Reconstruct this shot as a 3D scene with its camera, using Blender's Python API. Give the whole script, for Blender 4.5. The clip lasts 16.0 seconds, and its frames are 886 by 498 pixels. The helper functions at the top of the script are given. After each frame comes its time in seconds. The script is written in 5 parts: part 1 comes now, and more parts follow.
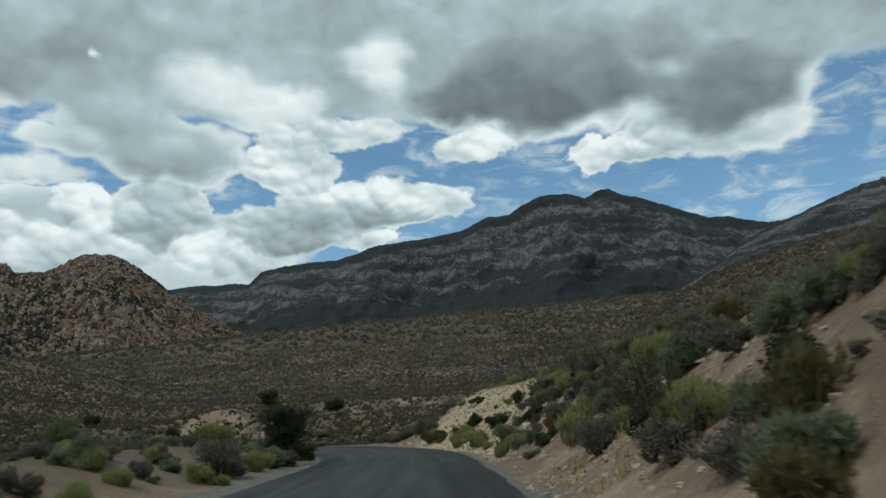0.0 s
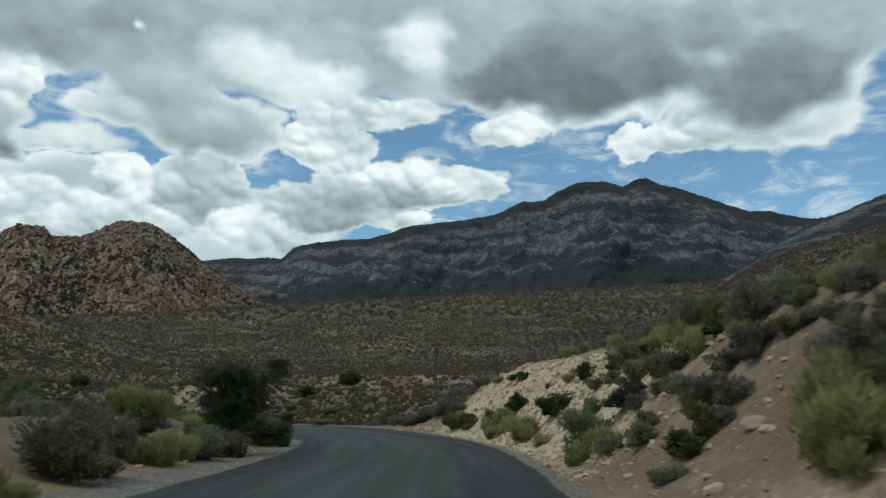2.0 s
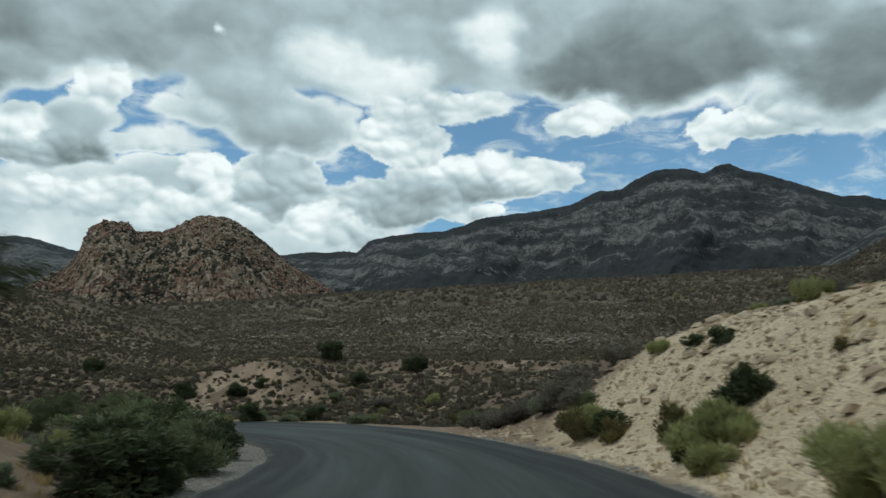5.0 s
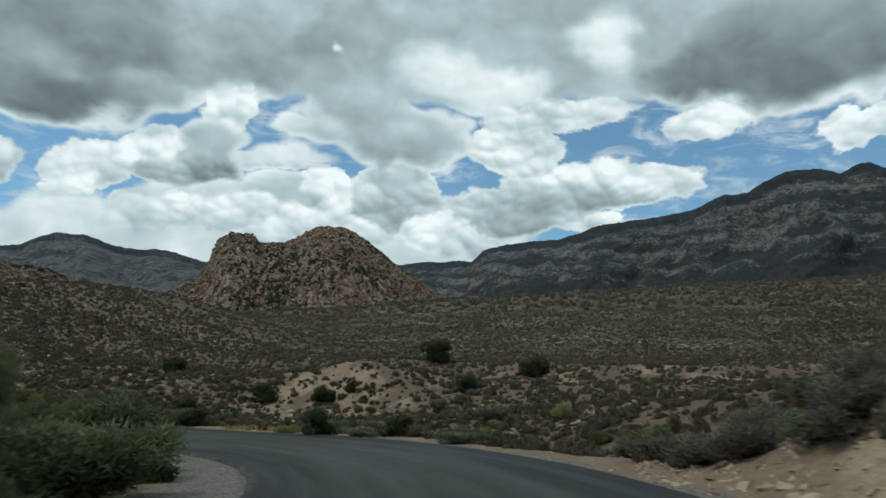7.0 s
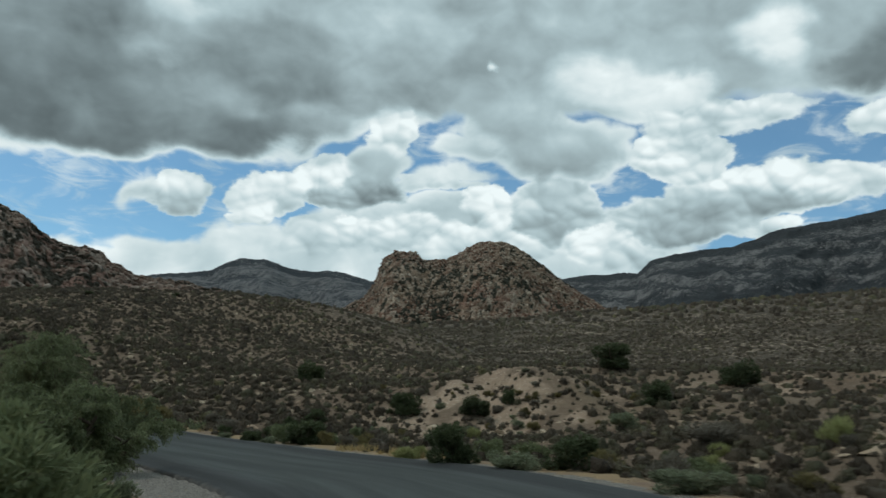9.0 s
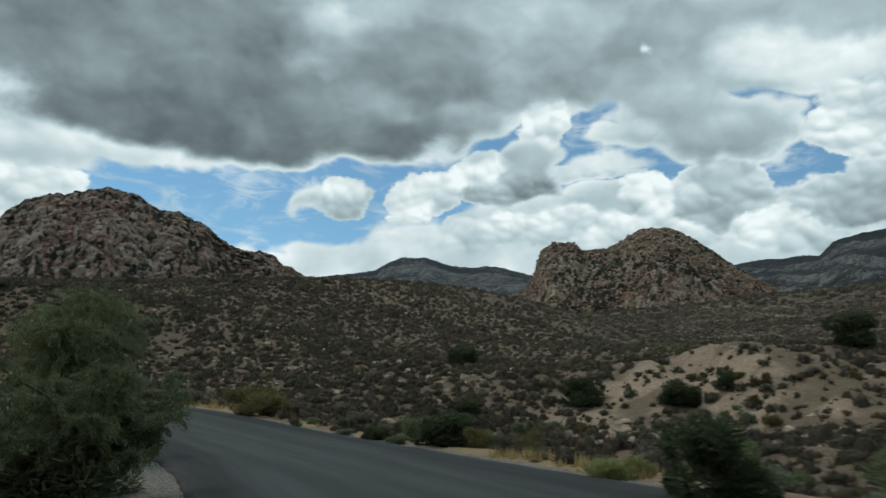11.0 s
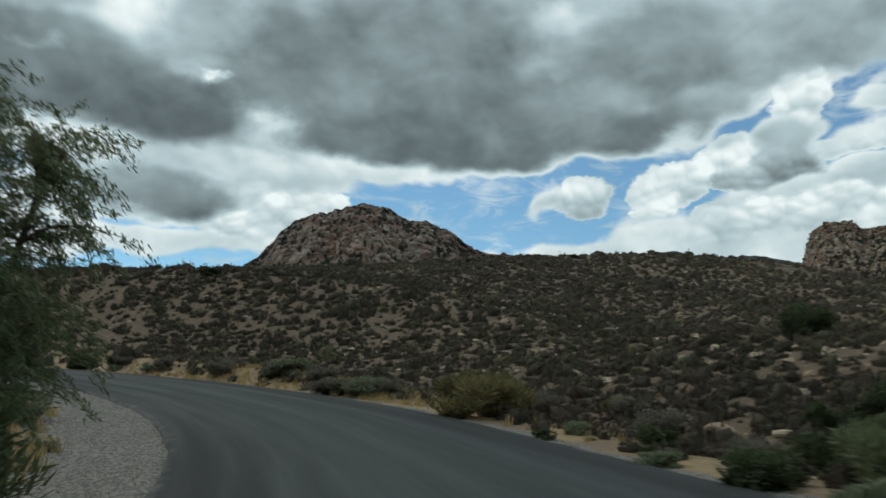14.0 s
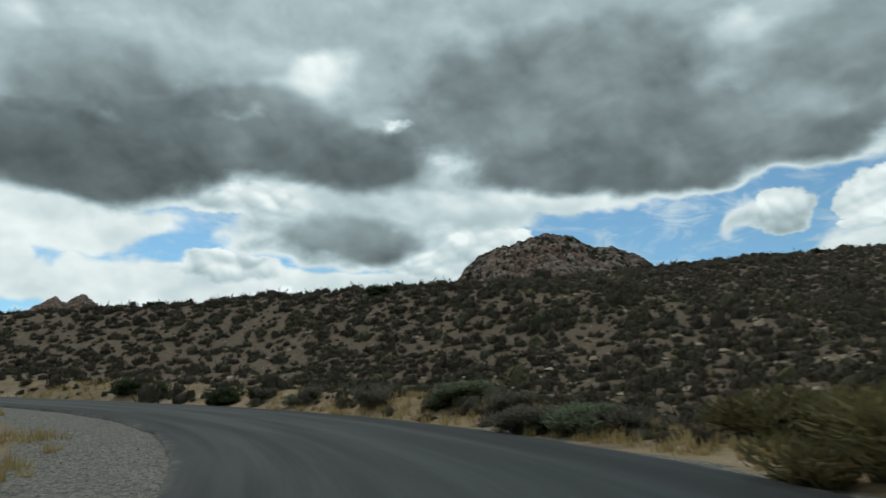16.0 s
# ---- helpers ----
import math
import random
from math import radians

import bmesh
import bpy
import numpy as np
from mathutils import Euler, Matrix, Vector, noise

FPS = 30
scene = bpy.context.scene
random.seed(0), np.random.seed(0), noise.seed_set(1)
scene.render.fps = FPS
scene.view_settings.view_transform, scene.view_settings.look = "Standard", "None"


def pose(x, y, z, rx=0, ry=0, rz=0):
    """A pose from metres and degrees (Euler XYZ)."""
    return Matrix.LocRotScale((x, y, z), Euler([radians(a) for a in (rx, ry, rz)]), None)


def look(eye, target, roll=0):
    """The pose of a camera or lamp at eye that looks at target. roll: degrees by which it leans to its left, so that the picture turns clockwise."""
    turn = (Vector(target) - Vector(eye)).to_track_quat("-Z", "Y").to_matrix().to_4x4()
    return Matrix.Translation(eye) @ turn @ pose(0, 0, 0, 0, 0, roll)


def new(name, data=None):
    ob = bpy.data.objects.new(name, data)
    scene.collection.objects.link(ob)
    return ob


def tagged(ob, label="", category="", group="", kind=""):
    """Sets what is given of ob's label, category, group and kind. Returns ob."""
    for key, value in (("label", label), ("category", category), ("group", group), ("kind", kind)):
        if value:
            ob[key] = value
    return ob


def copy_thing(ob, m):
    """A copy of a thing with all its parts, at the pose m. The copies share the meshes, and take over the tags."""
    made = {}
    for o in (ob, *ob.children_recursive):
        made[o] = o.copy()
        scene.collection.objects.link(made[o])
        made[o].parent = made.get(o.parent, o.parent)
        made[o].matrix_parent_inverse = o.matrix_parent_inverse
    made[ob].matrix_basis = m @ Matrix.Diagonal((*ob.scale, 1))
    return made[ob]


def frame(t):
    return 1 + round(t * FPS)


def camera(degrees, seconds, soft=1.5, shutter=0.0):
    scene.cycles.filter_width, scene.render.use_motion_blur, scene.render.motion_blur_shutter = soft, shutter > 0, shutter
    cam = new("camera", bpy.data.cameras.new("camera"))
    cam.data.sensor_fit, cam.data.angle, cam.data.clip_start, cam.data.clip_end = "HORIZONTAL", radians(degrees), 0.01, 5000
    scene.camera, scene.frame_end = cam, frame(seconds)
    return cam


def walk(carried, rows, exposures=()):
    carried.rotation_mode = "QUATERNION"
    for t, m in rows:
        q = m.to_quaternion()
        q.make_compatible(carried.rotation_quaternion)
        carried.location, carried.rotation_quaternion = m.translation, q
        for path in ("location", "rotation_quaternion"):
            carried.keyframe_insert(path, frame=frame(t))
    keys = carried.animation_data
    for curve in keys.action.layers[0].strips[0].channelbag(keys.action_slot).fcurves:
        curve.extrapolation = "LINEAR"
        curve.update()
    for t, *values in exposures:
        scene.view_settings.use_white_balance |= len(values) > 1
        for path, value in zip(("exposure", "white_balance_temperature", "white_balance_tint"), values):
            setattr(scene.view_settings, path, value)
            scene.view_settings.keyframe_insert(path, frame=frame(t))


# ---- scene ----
# ---------- the camera and its way along the road ----------
cam = camera(61.23, 16.0, shutter=0.5)
PATH = [
    (0.0, pose(0.000, 0.000, -0.000, 101.759, 3.203, -0.000)),
    (0.5, pose(0.002, 3.843, -0.107, 101.181, 2.057, -0.230)),
    (1.0, pose(-0.060, 7.674, -0.218, 101.276, 2.284, 1.325)),
    (1.5, pose(-0.122, 11.476, -0.338, 100.354, 1.192, 1.672)),
    (2.0, pose(-0.274, 15.308, -0.465, 100.520, 0.257, 1.960)),
    (2.5, pose(-0.438, 19.118, -0.584, 100.435, 1.201, 3.696)),
    (3.0, pose(-0.663, 22.894, -0.698, 99.981, 0.549, 4.362)),
    (5.5, pose(-2.860, 41.579, -1.225, 100.114, -0.286, 9.599)),
    (6.0, pose(-3.513, 45.258, -1.324, 100.682, -0.834, 11.937)),
    (6.5, pose(-4.269, 48.885, -1.419, 100.511, -0.849, 13.754)),
    (7.0, pose(-5.137, 52.448, -1.508, 100.681, -0.942, 16.409)),
    (7.5, pose(-6.118, 55.912, -1.594, 100.705, -0.506, 18.285)),
    (8.0, pose(-7.266, 59.219, -1.681, 101.073, -0.894, 22.222)),
    (8.5, pose(-8.545, 62.371, -1.774, 101.548, -1.008, 25.569)),
    (9.0, pose(-9.954, 65.370, -1.877, 101.633, -1.274, 28.885)),
    (11.5, pose(-19.777, 78.627, -2.422, 100.775, -1.207, 44.771)),
    (12.0, pose(-22.152, 80.892, -2.538, 100.576, -1.662, 48.448)),
    (12.5, pose(-24.679, 83.009, -2.648, 100.547, -1.554, 50.855)),
    (13.0, pose(-27.328, 84.987, -2.742, 100.827, -0.320, 53.847)),
    (13.5, pose(-30.055, 86.831, -2.820, 100.943, -0.620, 57.069)),
    (14.0, pose(-32.837, 88.465, -2.874, 100.810, -0.571, 60.050)),
    (14.5, pose(-35.735, 89.918, -2.906, 101.493, 0.014, 63.966)),
    (15.0, pose(-38.679, 91.198, -2.908, 102.023, 0.198, 67.572)),
    (15.5, pose(-41.629, 92.272, -2.882, 102.657, 0.817, 71.116)),
    (16.0, pose(-44.613, 93.164, -2.839, 103.320, 0.465, 74.589)),
]
walk(cam, PATH, [(0.0, -0.08, 6480, 10), (0.5, 0.0, 6480, 10), (5.0, 0.02, 6480, 10), (9.0, -0.02, 6450, 10), (12.0, -0.02, 6450, 10), (16.0, -0.05, 6520, 10)])


# ---------- sky, clouds and sun ----------
SUN_TOWARDS = (60.0, 115.0)          # elevation and bearing (anticlockwise from +y) of the sun, degrees


class Net:
    """Short hand for building node trees."""

    def __init__(self, tree):
        self.tree = tree
        tree.nodes.clear()

    def node(self, kind):
        return self.tree.nodes.new(kind)

    def link(self, a, b):
        self.tree.links.new(a, b)

    def put(self, socket, value):
        if isinstance(value, bpy.types.NodeSocket):
            self.tree.links.new(value, socket)
        else:
            socket.default_value = value

    def math(self, op, a, b=0.0, clamp=False):
        n = self.node("ShaderNodeMath")
        n.operation, n.use_clamp = op, clamp
        self.put(n.inputs[0], a)
        self.put(n.inputs[1], b)
        return n.outputs[0]

    def vec(self, op, a, b=(0, 0, 0)):
        n = self.node("ShaderNodeVectorMath")
        n.operation = op
        self.put(n.inputs[0], a)
        self.put(n.inputs[1], b)
        return n.outputs["Value"] if op == "LENGTH" else n.outputs["Vector"]

    def ramp(self, v, lo, hi, a=0.0, b=1.0, kind="SMOOTHSTEP"):
        n = self.node("ShaderNodeMapRange")
        n.interpolation_type = kind
        for i, w in enumerate((v, lo, hi, a, b)):
            self.put(n.inputs[i], w)
        return n.outputs[0]

    def noise(self, p, scale, detail=4.0, rough=0.55, distort=0.0, colour=False):
        n = self.node("ShaderNodeTexNoise")
        if p is not None:
            self.put(n.inputs["Vector"], p)
        n.inputs["Scale"].default_value, n.inputs["Detail"].default_value = scale, detail
        n.inputs["Roughness"].default_value, n.inputs["Distortion"].default_value = rough, distort
        return n.outputs["Color" if colour else "Fac"]

    def puffs(self, p, scale, detail, rough):
        n = self.node("ShaderNodeTexVoronoi")
        n.normalize = True
        self.put(n.inputs["Vector"], p)
        for key, v in (("Scale", scale), ("Detail", detail), ("Roughness", rough), ("Lacunarity", 2.1)):
            n.inputs[key].default_value = v
        return n.outputs["Distance"]

    def voronoi(self, p, scale, out="Distance", feature="F1", random=1.0):
        n = self.node("ShaderNodeTexVoronoi")
        n.feature = feature
        if p is not None:
            self.put(n.inputs["Vector"], p)
        n.inputs["Scale"].default_value, n.inputs["Randomness"].default_value = scale, random
        return n.outputs[out]

    def mix(self, f, a, b, blend="MIX"):
        n = self.node("ShaderNodeMix")
        n.data_type, n.blend_type = "RGBA", blend
        self.put(n.inputs[0], f)
        self.put(n.inputs[6], a if isinstance(a, bpy.types.NodeSocket) else (*a, 1))
        self.put(n.inputs[7], b if isinstance(b, bpy.types.NodeSocket) else (*b, 1))
        return n.outputs[2]

    def attr(self, name, out="Fac"):
        n = self.node("ShaderNodeAttribute")
        n.attribute_name = name
        return n.outputs[out]


world = bpy.data.worlds.new("cloudy_sky")
scene.world = world
world.use_nodes = True
w = Net(world.node_tree)
# the clouds, far ones first: bearing, elevation, half width, half height (degrees), brightness of top and base, softness of the edge
HAZE_BANKS = [
    (55, 8.8, 11.6, 1.5, 0.86, 0.88, 0.5), (48.4, 10.6, 5.1, 0.7, 0.84, 0.86, 0.4), (41.3, 10.5, 6.7, 2.3, 0.84, 0.86, 0.5), (25.3, 11.9, 14.8, 3.8, 0.8, 0.84, 0.3),
    (24, 11.7, 14.2, 3.7, 0.8, 0.84, 0.3), (97.5, 10.1, 12.2, 1.4, 0.88, 0.88, 0.4), (103.3, 13.5, 5.2, 1.7, 0.86, 0.9, 0.5), (81.7, 10.5, 8.2, 0.9, 0.86, 0.88, 0.3),
    (50.4, 10, 6.1, 0.6, 0.84, 0.86, 0.4), (110.5, 11.9, 6.4, 4.5, 0.84, 0.88, 0.6), (90.1, 17.4, 13.7, 1.9, 0.9, 0.88, 0.4), (103.4, 14.8, 9, 1.3, 0.9, 0.9, 0.5),
    (76.9, 17.9, 9.5, 3.4, 0.76, 0.72, 0.6)]
CUMULUS_HEADS = [
    (32.9, 12.7, 2.4, 1.7, 0.96, 0.75, 0.15), (29.1, 11.7, 4, 2, 0.95, 0.77, 0.15), (25.9, 15, 2, 1.8, 0.99, 0.77, 0.12), (23.6, 12.5, 3.6, 2.4, 0.92, 0.77, 0.15),
    (20.4, 14.4, 3.7, 2.6, 0.8, 0.65, 0.2), (15.8, 11.8, 4.7, 1.9, 0.95, 0.77, 0.15), (4.9, 12.8, 2.2, 0.6, 0.92, 0.79, 0.2), (11.5, 13.7, 5.7, 1.9, 0.8, 0.69, 0.25),
    (3.5, 15.3, 6.7, 1.8, 0.95, 0.71, 0.18), (8, 15.4, 4.9, 1.8, 0.93, 0.73, 0.18), (10.6, 17.9, 3.6, 1.9, 0.94, 0.79, 0.15), (12, 19.1, 2.2, 1.2, 0.92, 0.79, 0.15)]
MORE_HEADS = [
    (35.5, 12.8, 3.1, 1.3, 0.98, 0.77, 0.12), (32, 13.1, 3.1, 1.6, 0.97, 0.77, 0.15), (39, 12.1, 3.4, 1.3, 0.92, 0.77, 0.2), (37.5, 16.3, 4.6, 2, 0.97, 0.63, 0.12),
    (34.8, 16.4, 2.7, 1.5, 0.72, 0.6, 0.2), (41.8, 15.3, 2.6, 1.8, 0.97, 0.77, 0.12), (43.9, 13.2, 1.2, 0.5, 0.94, 0.81, 0.12), (49.3, 14.4, 2.6, 1.4, 0.93, 0.65, 0.12),
    (51.8, 14.7, 0.8, 0.7, 0.78, 0.67, 0.3), (33.6, 19.9, 1.9, 3, 0.95, 0.79, 0.2), (29.9, 16.8, 3.6, 0.6, 0.88, 0.75, 0.25), (26.3, 19.4, 2.3, 0.6, 0.86, 0.73, 0.35)]
WEST_HEADS = [
    (71.8, 13, 3.4, 1.6, 0.98, 0.84, 0.12), (69.5, 13.9, 1.6, 1, 0.98, 0.9, 0.12), (71.5, 13.3, 3.5, 1.6, 0.98, 0.86, 0.12), (74.7, 12.1, 4, 1.2, 0.92, 0.86, 0.2),
    (86.4, 10, 0.7, 0.4, 0.94, 0.92, 0.15), (43.7, 14.7, 1.5, 1.9, 0.96, 0.84, 0.15), (91, 11.7, 4.1, 1, 0.82, 0.76, 0.25), (82.6, 13.9, 7.6, 2, 0.62, 0.46, 0.35),
    (90, 16.8, 4.6, 1.5, 0.95, 0.86, 0.2), (79.1, 17.2, 8.5, 1.3, 0.86, 0.8, 0.3), (52.5, 14.5, 0.8, 0.7, 0.74, 0.72, 0.3)]
BRIGHT_CLOUDS = [
    (19.8, 19.1, 5.2, 2.3, 0.8, 0.62, 0.3), (23.7, 21.4, 4.5, 2.2, 0.78, 0.72, 0.4), (34.7, 17.8, 2.4, 1.8, 0.78, 0.7, 0.3), (27.5, 19.5, 1.9, 0.5, 0.86, 0.82, 0.35),
    (28.9, 17, 3.4, 0.5, 0.86, 0.8, 0.4), (-3.8, 19.5, 3, 1.2, 0.94, 0.84, 0.15), (12.5, 22.8, 5.4, 1.9, 0.98, 0.86, 0.35), (8, 20.7, 5.9, 1.4, 0.88, 0.82, 0.25),
    (3.8, 25.4, 2.8, 2.8, 0.97, 0.9, 0.5), (-13.1, 17.7, 2, 1.6, 0.94, 0.84, 0.15), (-16.8, 17.9, 3.9, 1.4, 0.9, 0.78, 0.2), (-24.7, 18, 3.8, 1.3, 0.84, 0.76, 0.3)]
HIGH_CLOUDS = [
    (8.4, 26.6, 2.8, 1.2, 0.8, 0.74, 0.6), (25.5, 25, 8, 2.3, 0.78, 0.72, 0.7), (33.8, 24, 5.6, 2.5, 0.66, 0.6, 0.7), (25.5, 25.3, 0.6, 0.5, 0.96, 0.9, 0.2),
    (27.4, 25.7, 5.6, 1.9, 0.7, 0.62, 0.6), (33.5, 27.5, 5.1, 2, 0.78, 0.72, 0.7), (16.9, 24.2, 4.9, 2, 0.92, 0.82, 0.5), (21.3, 27.6, 7.3, 1.6, 0.8, 0.76, 0.7),
    (25.4, 25.3, 0.6, 0.4, 0.96, 0.92, 0.2), (50.9, 27.8, 4.7, 1.1, 0.92, 0.86, 0.5), (43.9, 25.8, 5, 2.4, 0.66, 0.6, 0.7), (44.2, 21.4, 5.2, 2.2, 0.74, 0.68, 0.6)]
GREY_DECKS = [
    (-11.9, 24, 11.4, 4.1, 0.62, 0.48, 0.5), (-5.7, 22.8, 6.6, 2.4, 0.56, 0.46, 0.4), (-22.8, 21.4, 7.3, 3.3, 0.62, 0.52, 0.5), (-20.4, 23.3, 2.9, 1, 0.8, 0.72, 0.5),
    (42.6, 22.3, 6.5, 2.7, 0.52, 0.48, 0.7), (51.5, 18.6, 9.7, 1.4, 0.82, 0.72, 0.4), (39.5, 21.2, 4, 1.7, 0.76, 0.7, 0.4), (53.4, 20.8, 12.5, 3.1, 0.56, 0.44, 0.5),
    (43.8, 24.6, 9.5, 3.6, 0.62, 0.52, 0.6), (59.3, 23.1, 4.2, 1.4, 0.62, 0.56, 0.6), (44.1, 21.4, 1.6, 0.5, 0.8, 0.74, 0.3)]
DARK_DECKS = [
    (73.7, 16.2, 7.6, 1.8, 0.89, 0.78, 0.4), (64.8, 16.9, 5.5, 1.1, 0.93, 0.84, 0.4), (57.9, 20.1, 17.4, 3.5, 0.53, 0.41, 0.5), (65.2, 23.2, 14, 4, 0.61, 0.51, 0.6),
    (47.1, 20.9, 8.5, 2.5, 0.63, 0.53, 0.6), (80.4, 22.5, 2.5, 1.4, 0.93, 0.76, 0.6), (44.4, 21.5, 1.4, 0.5, 0.83, 0.74, 0.3), (61.2, 19.2, 12.8, 2.3, 0.47, 0.41, 0.4),
    (64.3, 25.3, 13.4, 4.9, 0.61, 0.51, 0.6), (51.1, 19.7, 9.3, 2.7, 0.55, 0.47, 0.5)]
WEST_DECKS = [
    (101.7, 18.8, 11.9, 3.6, 0.47, 0.41, 0.45), (90.3, 21.3, 11.4, 3.8, 0.51, 0.45, 0.5), (81.9, 20.2, 8.1, 2.8, 0.51, 0.45, 0.5), (101.9, 24.1, 7, 3.3, 0.63, 0.53, 0.7),
    (83.9, 25.9, 3.7, 2, 0.93, 0.8, 0.5), (90.6, 26.5, 5.2, 2.4, 0.75, 0.62, 0.7), (78.7, 22.4, 1.2, 0.6, 0.97, 0.92, 0.25), (50.6, 27.7, 4.4, 1.2, 0.93, 0.8, 0.5),
    (105.7, 27.4, 3.2, 1.4, 0.93, 0.8, 0.6), (90, 22.8, 1.7, 0.4, 0.89, 0.78, 0.3), (61.4, 28.2, 7.2, 2, 0.63, 0.57, 0.6)]
way = w.vec("NORMALIZE", w.node("ShaderNodeTexCoord").outputs["Generated"])
sep = w.node("ShaderNodeSeparateXYZ")
w.link(way, sep.inputs[0])
bearing = w.math("MULTIPLY", w.math("ARCTAN2", w.math("MULTIPLY", sep.outputs[0], -1.0), sep.outputs[1]), 180 / math.pi)
height = w.math("MULTIPLY", w.math("ARCSINE", sep.outputs[2]), 180 / math.pi)


def vector(a, b, c):
    n = w.node("ShaderNodeCombineXYZ")
    for i, v in enumerate((a, b, c)):
        w.put(n.inputs[i], v)
    return n.outputs[0]


def swing(v, k):
    return w.math("MULTIPLY", w.math("SUBTRACT", v, 0.5), k)


place = vector(bearing, height, 0.0)
flat = w.vec("MULTIPLY", place, (0.75, 1.0, 1.0))
warp = w.vec("SUBTRACT", w.noise(flat, 0.30, 6.0, 0.55, colour=True), (0.5, 0.5, 0.5))
bent = w.vec("ADD", place, w.vec("MULTIPLY", warp, (4.2, 2.6, 0.0)))
ragged = w.vec("ADD", flat, w.vec("MULTIPLY", warp, (1.2, 1.2, 0)))
billow = w.noise(ragged, 0.34, 6.0, 0.55)
soft_warp = w.vec("SUBTRACT", w.noise(flat, 0.30, 1.0, 0.4, colour=True), (0.5, 0.5, 0.5))
rounded = w.vec("ADD", flat, w.vec("MULTIPLY", soft_warp, (1.3, 1.3, 0)))
swept = w.vec("ADD", place, w.vec("MULTIPLY", w.vec("SUBTRACT", w.noise(flat, 0.24, 2.0, 0.45, colour=True), (0.5, 0.5, 0.5)), (5.0, 3.2, 0.0)))
wisp = w.noise(w.vec("MULTIPLY", place, (0.42, 1.2, 1.0)), 0.55, 7.0, 0.62, 0.9)
# heaped heads of cloud: low values at the heart of each head; higher up it tells which side of a head is lit
head = w.puffs(ragged, 0.62, 3.0, 0.6)
form = w.puffs(rounded, 0.50, 1.0, 0.45)
lit = w.math("SUBTRACT", w.puffs(w.vec("ADD", rounded, (-0.12, 0.34, 0)), 0.50, 1.0, 0.45), form)
fluff = w.math("ADD", w.math("MULTIPLY", w.math("SUBTRACT", 0.33, head), 1.3), swing(billow, 1.1))
drift = w.math("ADD", swing(w.noise(rounded, 0.34, 5.0, 0.5), 3.0), swing(wisp, 0.2))


def floating(f, a, b):
    n = w.node("ShaderNodeMix")
    n.data_type = "FLOAT"
    for i, v in ((0, f), (2, a), (3, b)):
        w.put(n.inputs[i], v)
    return n.outputs[0]


def overlay(below, row):
    """One cloud laid over those behind it; a triple holds brightness, cover and sunlit relief. Its rim stays as bright as what lies behind."""
    b, e, half_w, half_h, top, base, soft = row
    heaped = soft < 0.28
    r = w.vec("LENGTH", w.vec("MULTIPLY", w.vec("SUBTRACT", bent if heaped else swept, (b, e, 0)), (1 / half_w, 1 / half_h, 0)))
    reach = w.math("ADD", w.math("MULTIPLY", w.math("SUBTRACT", 1.0, r), min(half_w, half_h * 1.4)), fluff if heaped else drift)
    cover = w.ramp(reach, -soft, 0.15) if heaped else w.ramp(reach, -0.3 - soft, 0.1)
    body = w.ramp(reach, -0.15, 0.55) if heaped else w.ramp(reach, -0.35, 0.5 + 2.6 * soft)
    tone = w.ramp(height, e - half_h, e + 0.8 * half_h, base, top)
    return floating(body, below[0], tone), w.math("MAXIMUM", below[1], cover), floating(body, below[2], 1.0 if heaped else 0.12)


# the even grey cover overhead and behind, open above the skyline ahead
ahead = w.ramp(w.math("ABSOLUTE", w.math("SUBTRACT", bearing, 38.0)), 72.0, 84.0)
ceiling = w.math("MAXIMUM", ahead, w.ramp(w.math("ADD", height, drift), 20.8, 22.2))
layers = (w.math("SUBTRACT", 0.90, w.math("MULTIPLY", ceiling, 0.18)), ceiling, 0.15)
for group in (HAZE_BANKS, CUMULUS_HEADS, MORE_HEADS, WEST_HEADS, BRIGHT_CLOUDS, HIGH_CLOUDS, GREY_DECKS, DARK_DECKS, WEST_DECKS):
    for row in group:
        layers = overlay(layers, row)
tone, covered, sunlit = layers
veil = w.ramp(w.math("ADD", wisp, swing(billow, 0.5)), 0.46, 0.72, 0.06, 0.6)
blue = w.math("MULTIPLY", w.math("SUBTRACT", 1.0, covered), w.math("SUBTRACT", 1.0, veil))
swell = w.noise(rounded, 0.13, 4.0, 0.5)
bulk = w.puffs(rounded, 0.20, 0.0, 0.45)
lit_bulk = w.math("SUBTRACT", w.puffs(w.vec("ADD", rounded, (-0.3, 0.8, 0)), 0.20, 0.0, 0.45), bulk)
relief = w.math("ADD", w.math("ADD", w.math("ADD", swing(swell, 0.36), w.math("MULTIPLY", lit_bulk, 0.26)), swing(w.noise(rounded, 0.42, 4.0, 0.48), 0.20)), w.math("MULTIPLY", w.math("ADD", lit, w.math("MULTIPLY", w.math("SUBTRACT", 0.33, form), 0.35)), w.math("MULTIPLY", sunlit, 0.75)))
shown = w.math("ADD", 0.86, w.math("MULTIPLY", covered, w.math("SUBTRACT", tone, 0.86)))
level = w.math("ADD", shown, relief)
level = w.math("POWER", w.math("MINIMUM", w.math("MAXIMUM", level, 0.30), 0.985), 2.2)
cloud = w.mix(w.ramp(level, 0.5, 0.95), (0.775, 1.0, 1.05), (0.90, 1.0, 1.0))
cloud = w.vec("MULTIPLY", cloud, vector(level, level, level))
sky = w.node("ShaderNodeTexSky")
sky.sky_type, sky.sun_disc, sky.sun_elevation, sky.sun_rotation = "NISHITA", False, radians(SUN_TOWARDS[0]), radians(-SUN_TOWARDS[1])
sky.altitude, sky.dust_density, sky.ozone_density = 1200.0, 0.8, 0.4
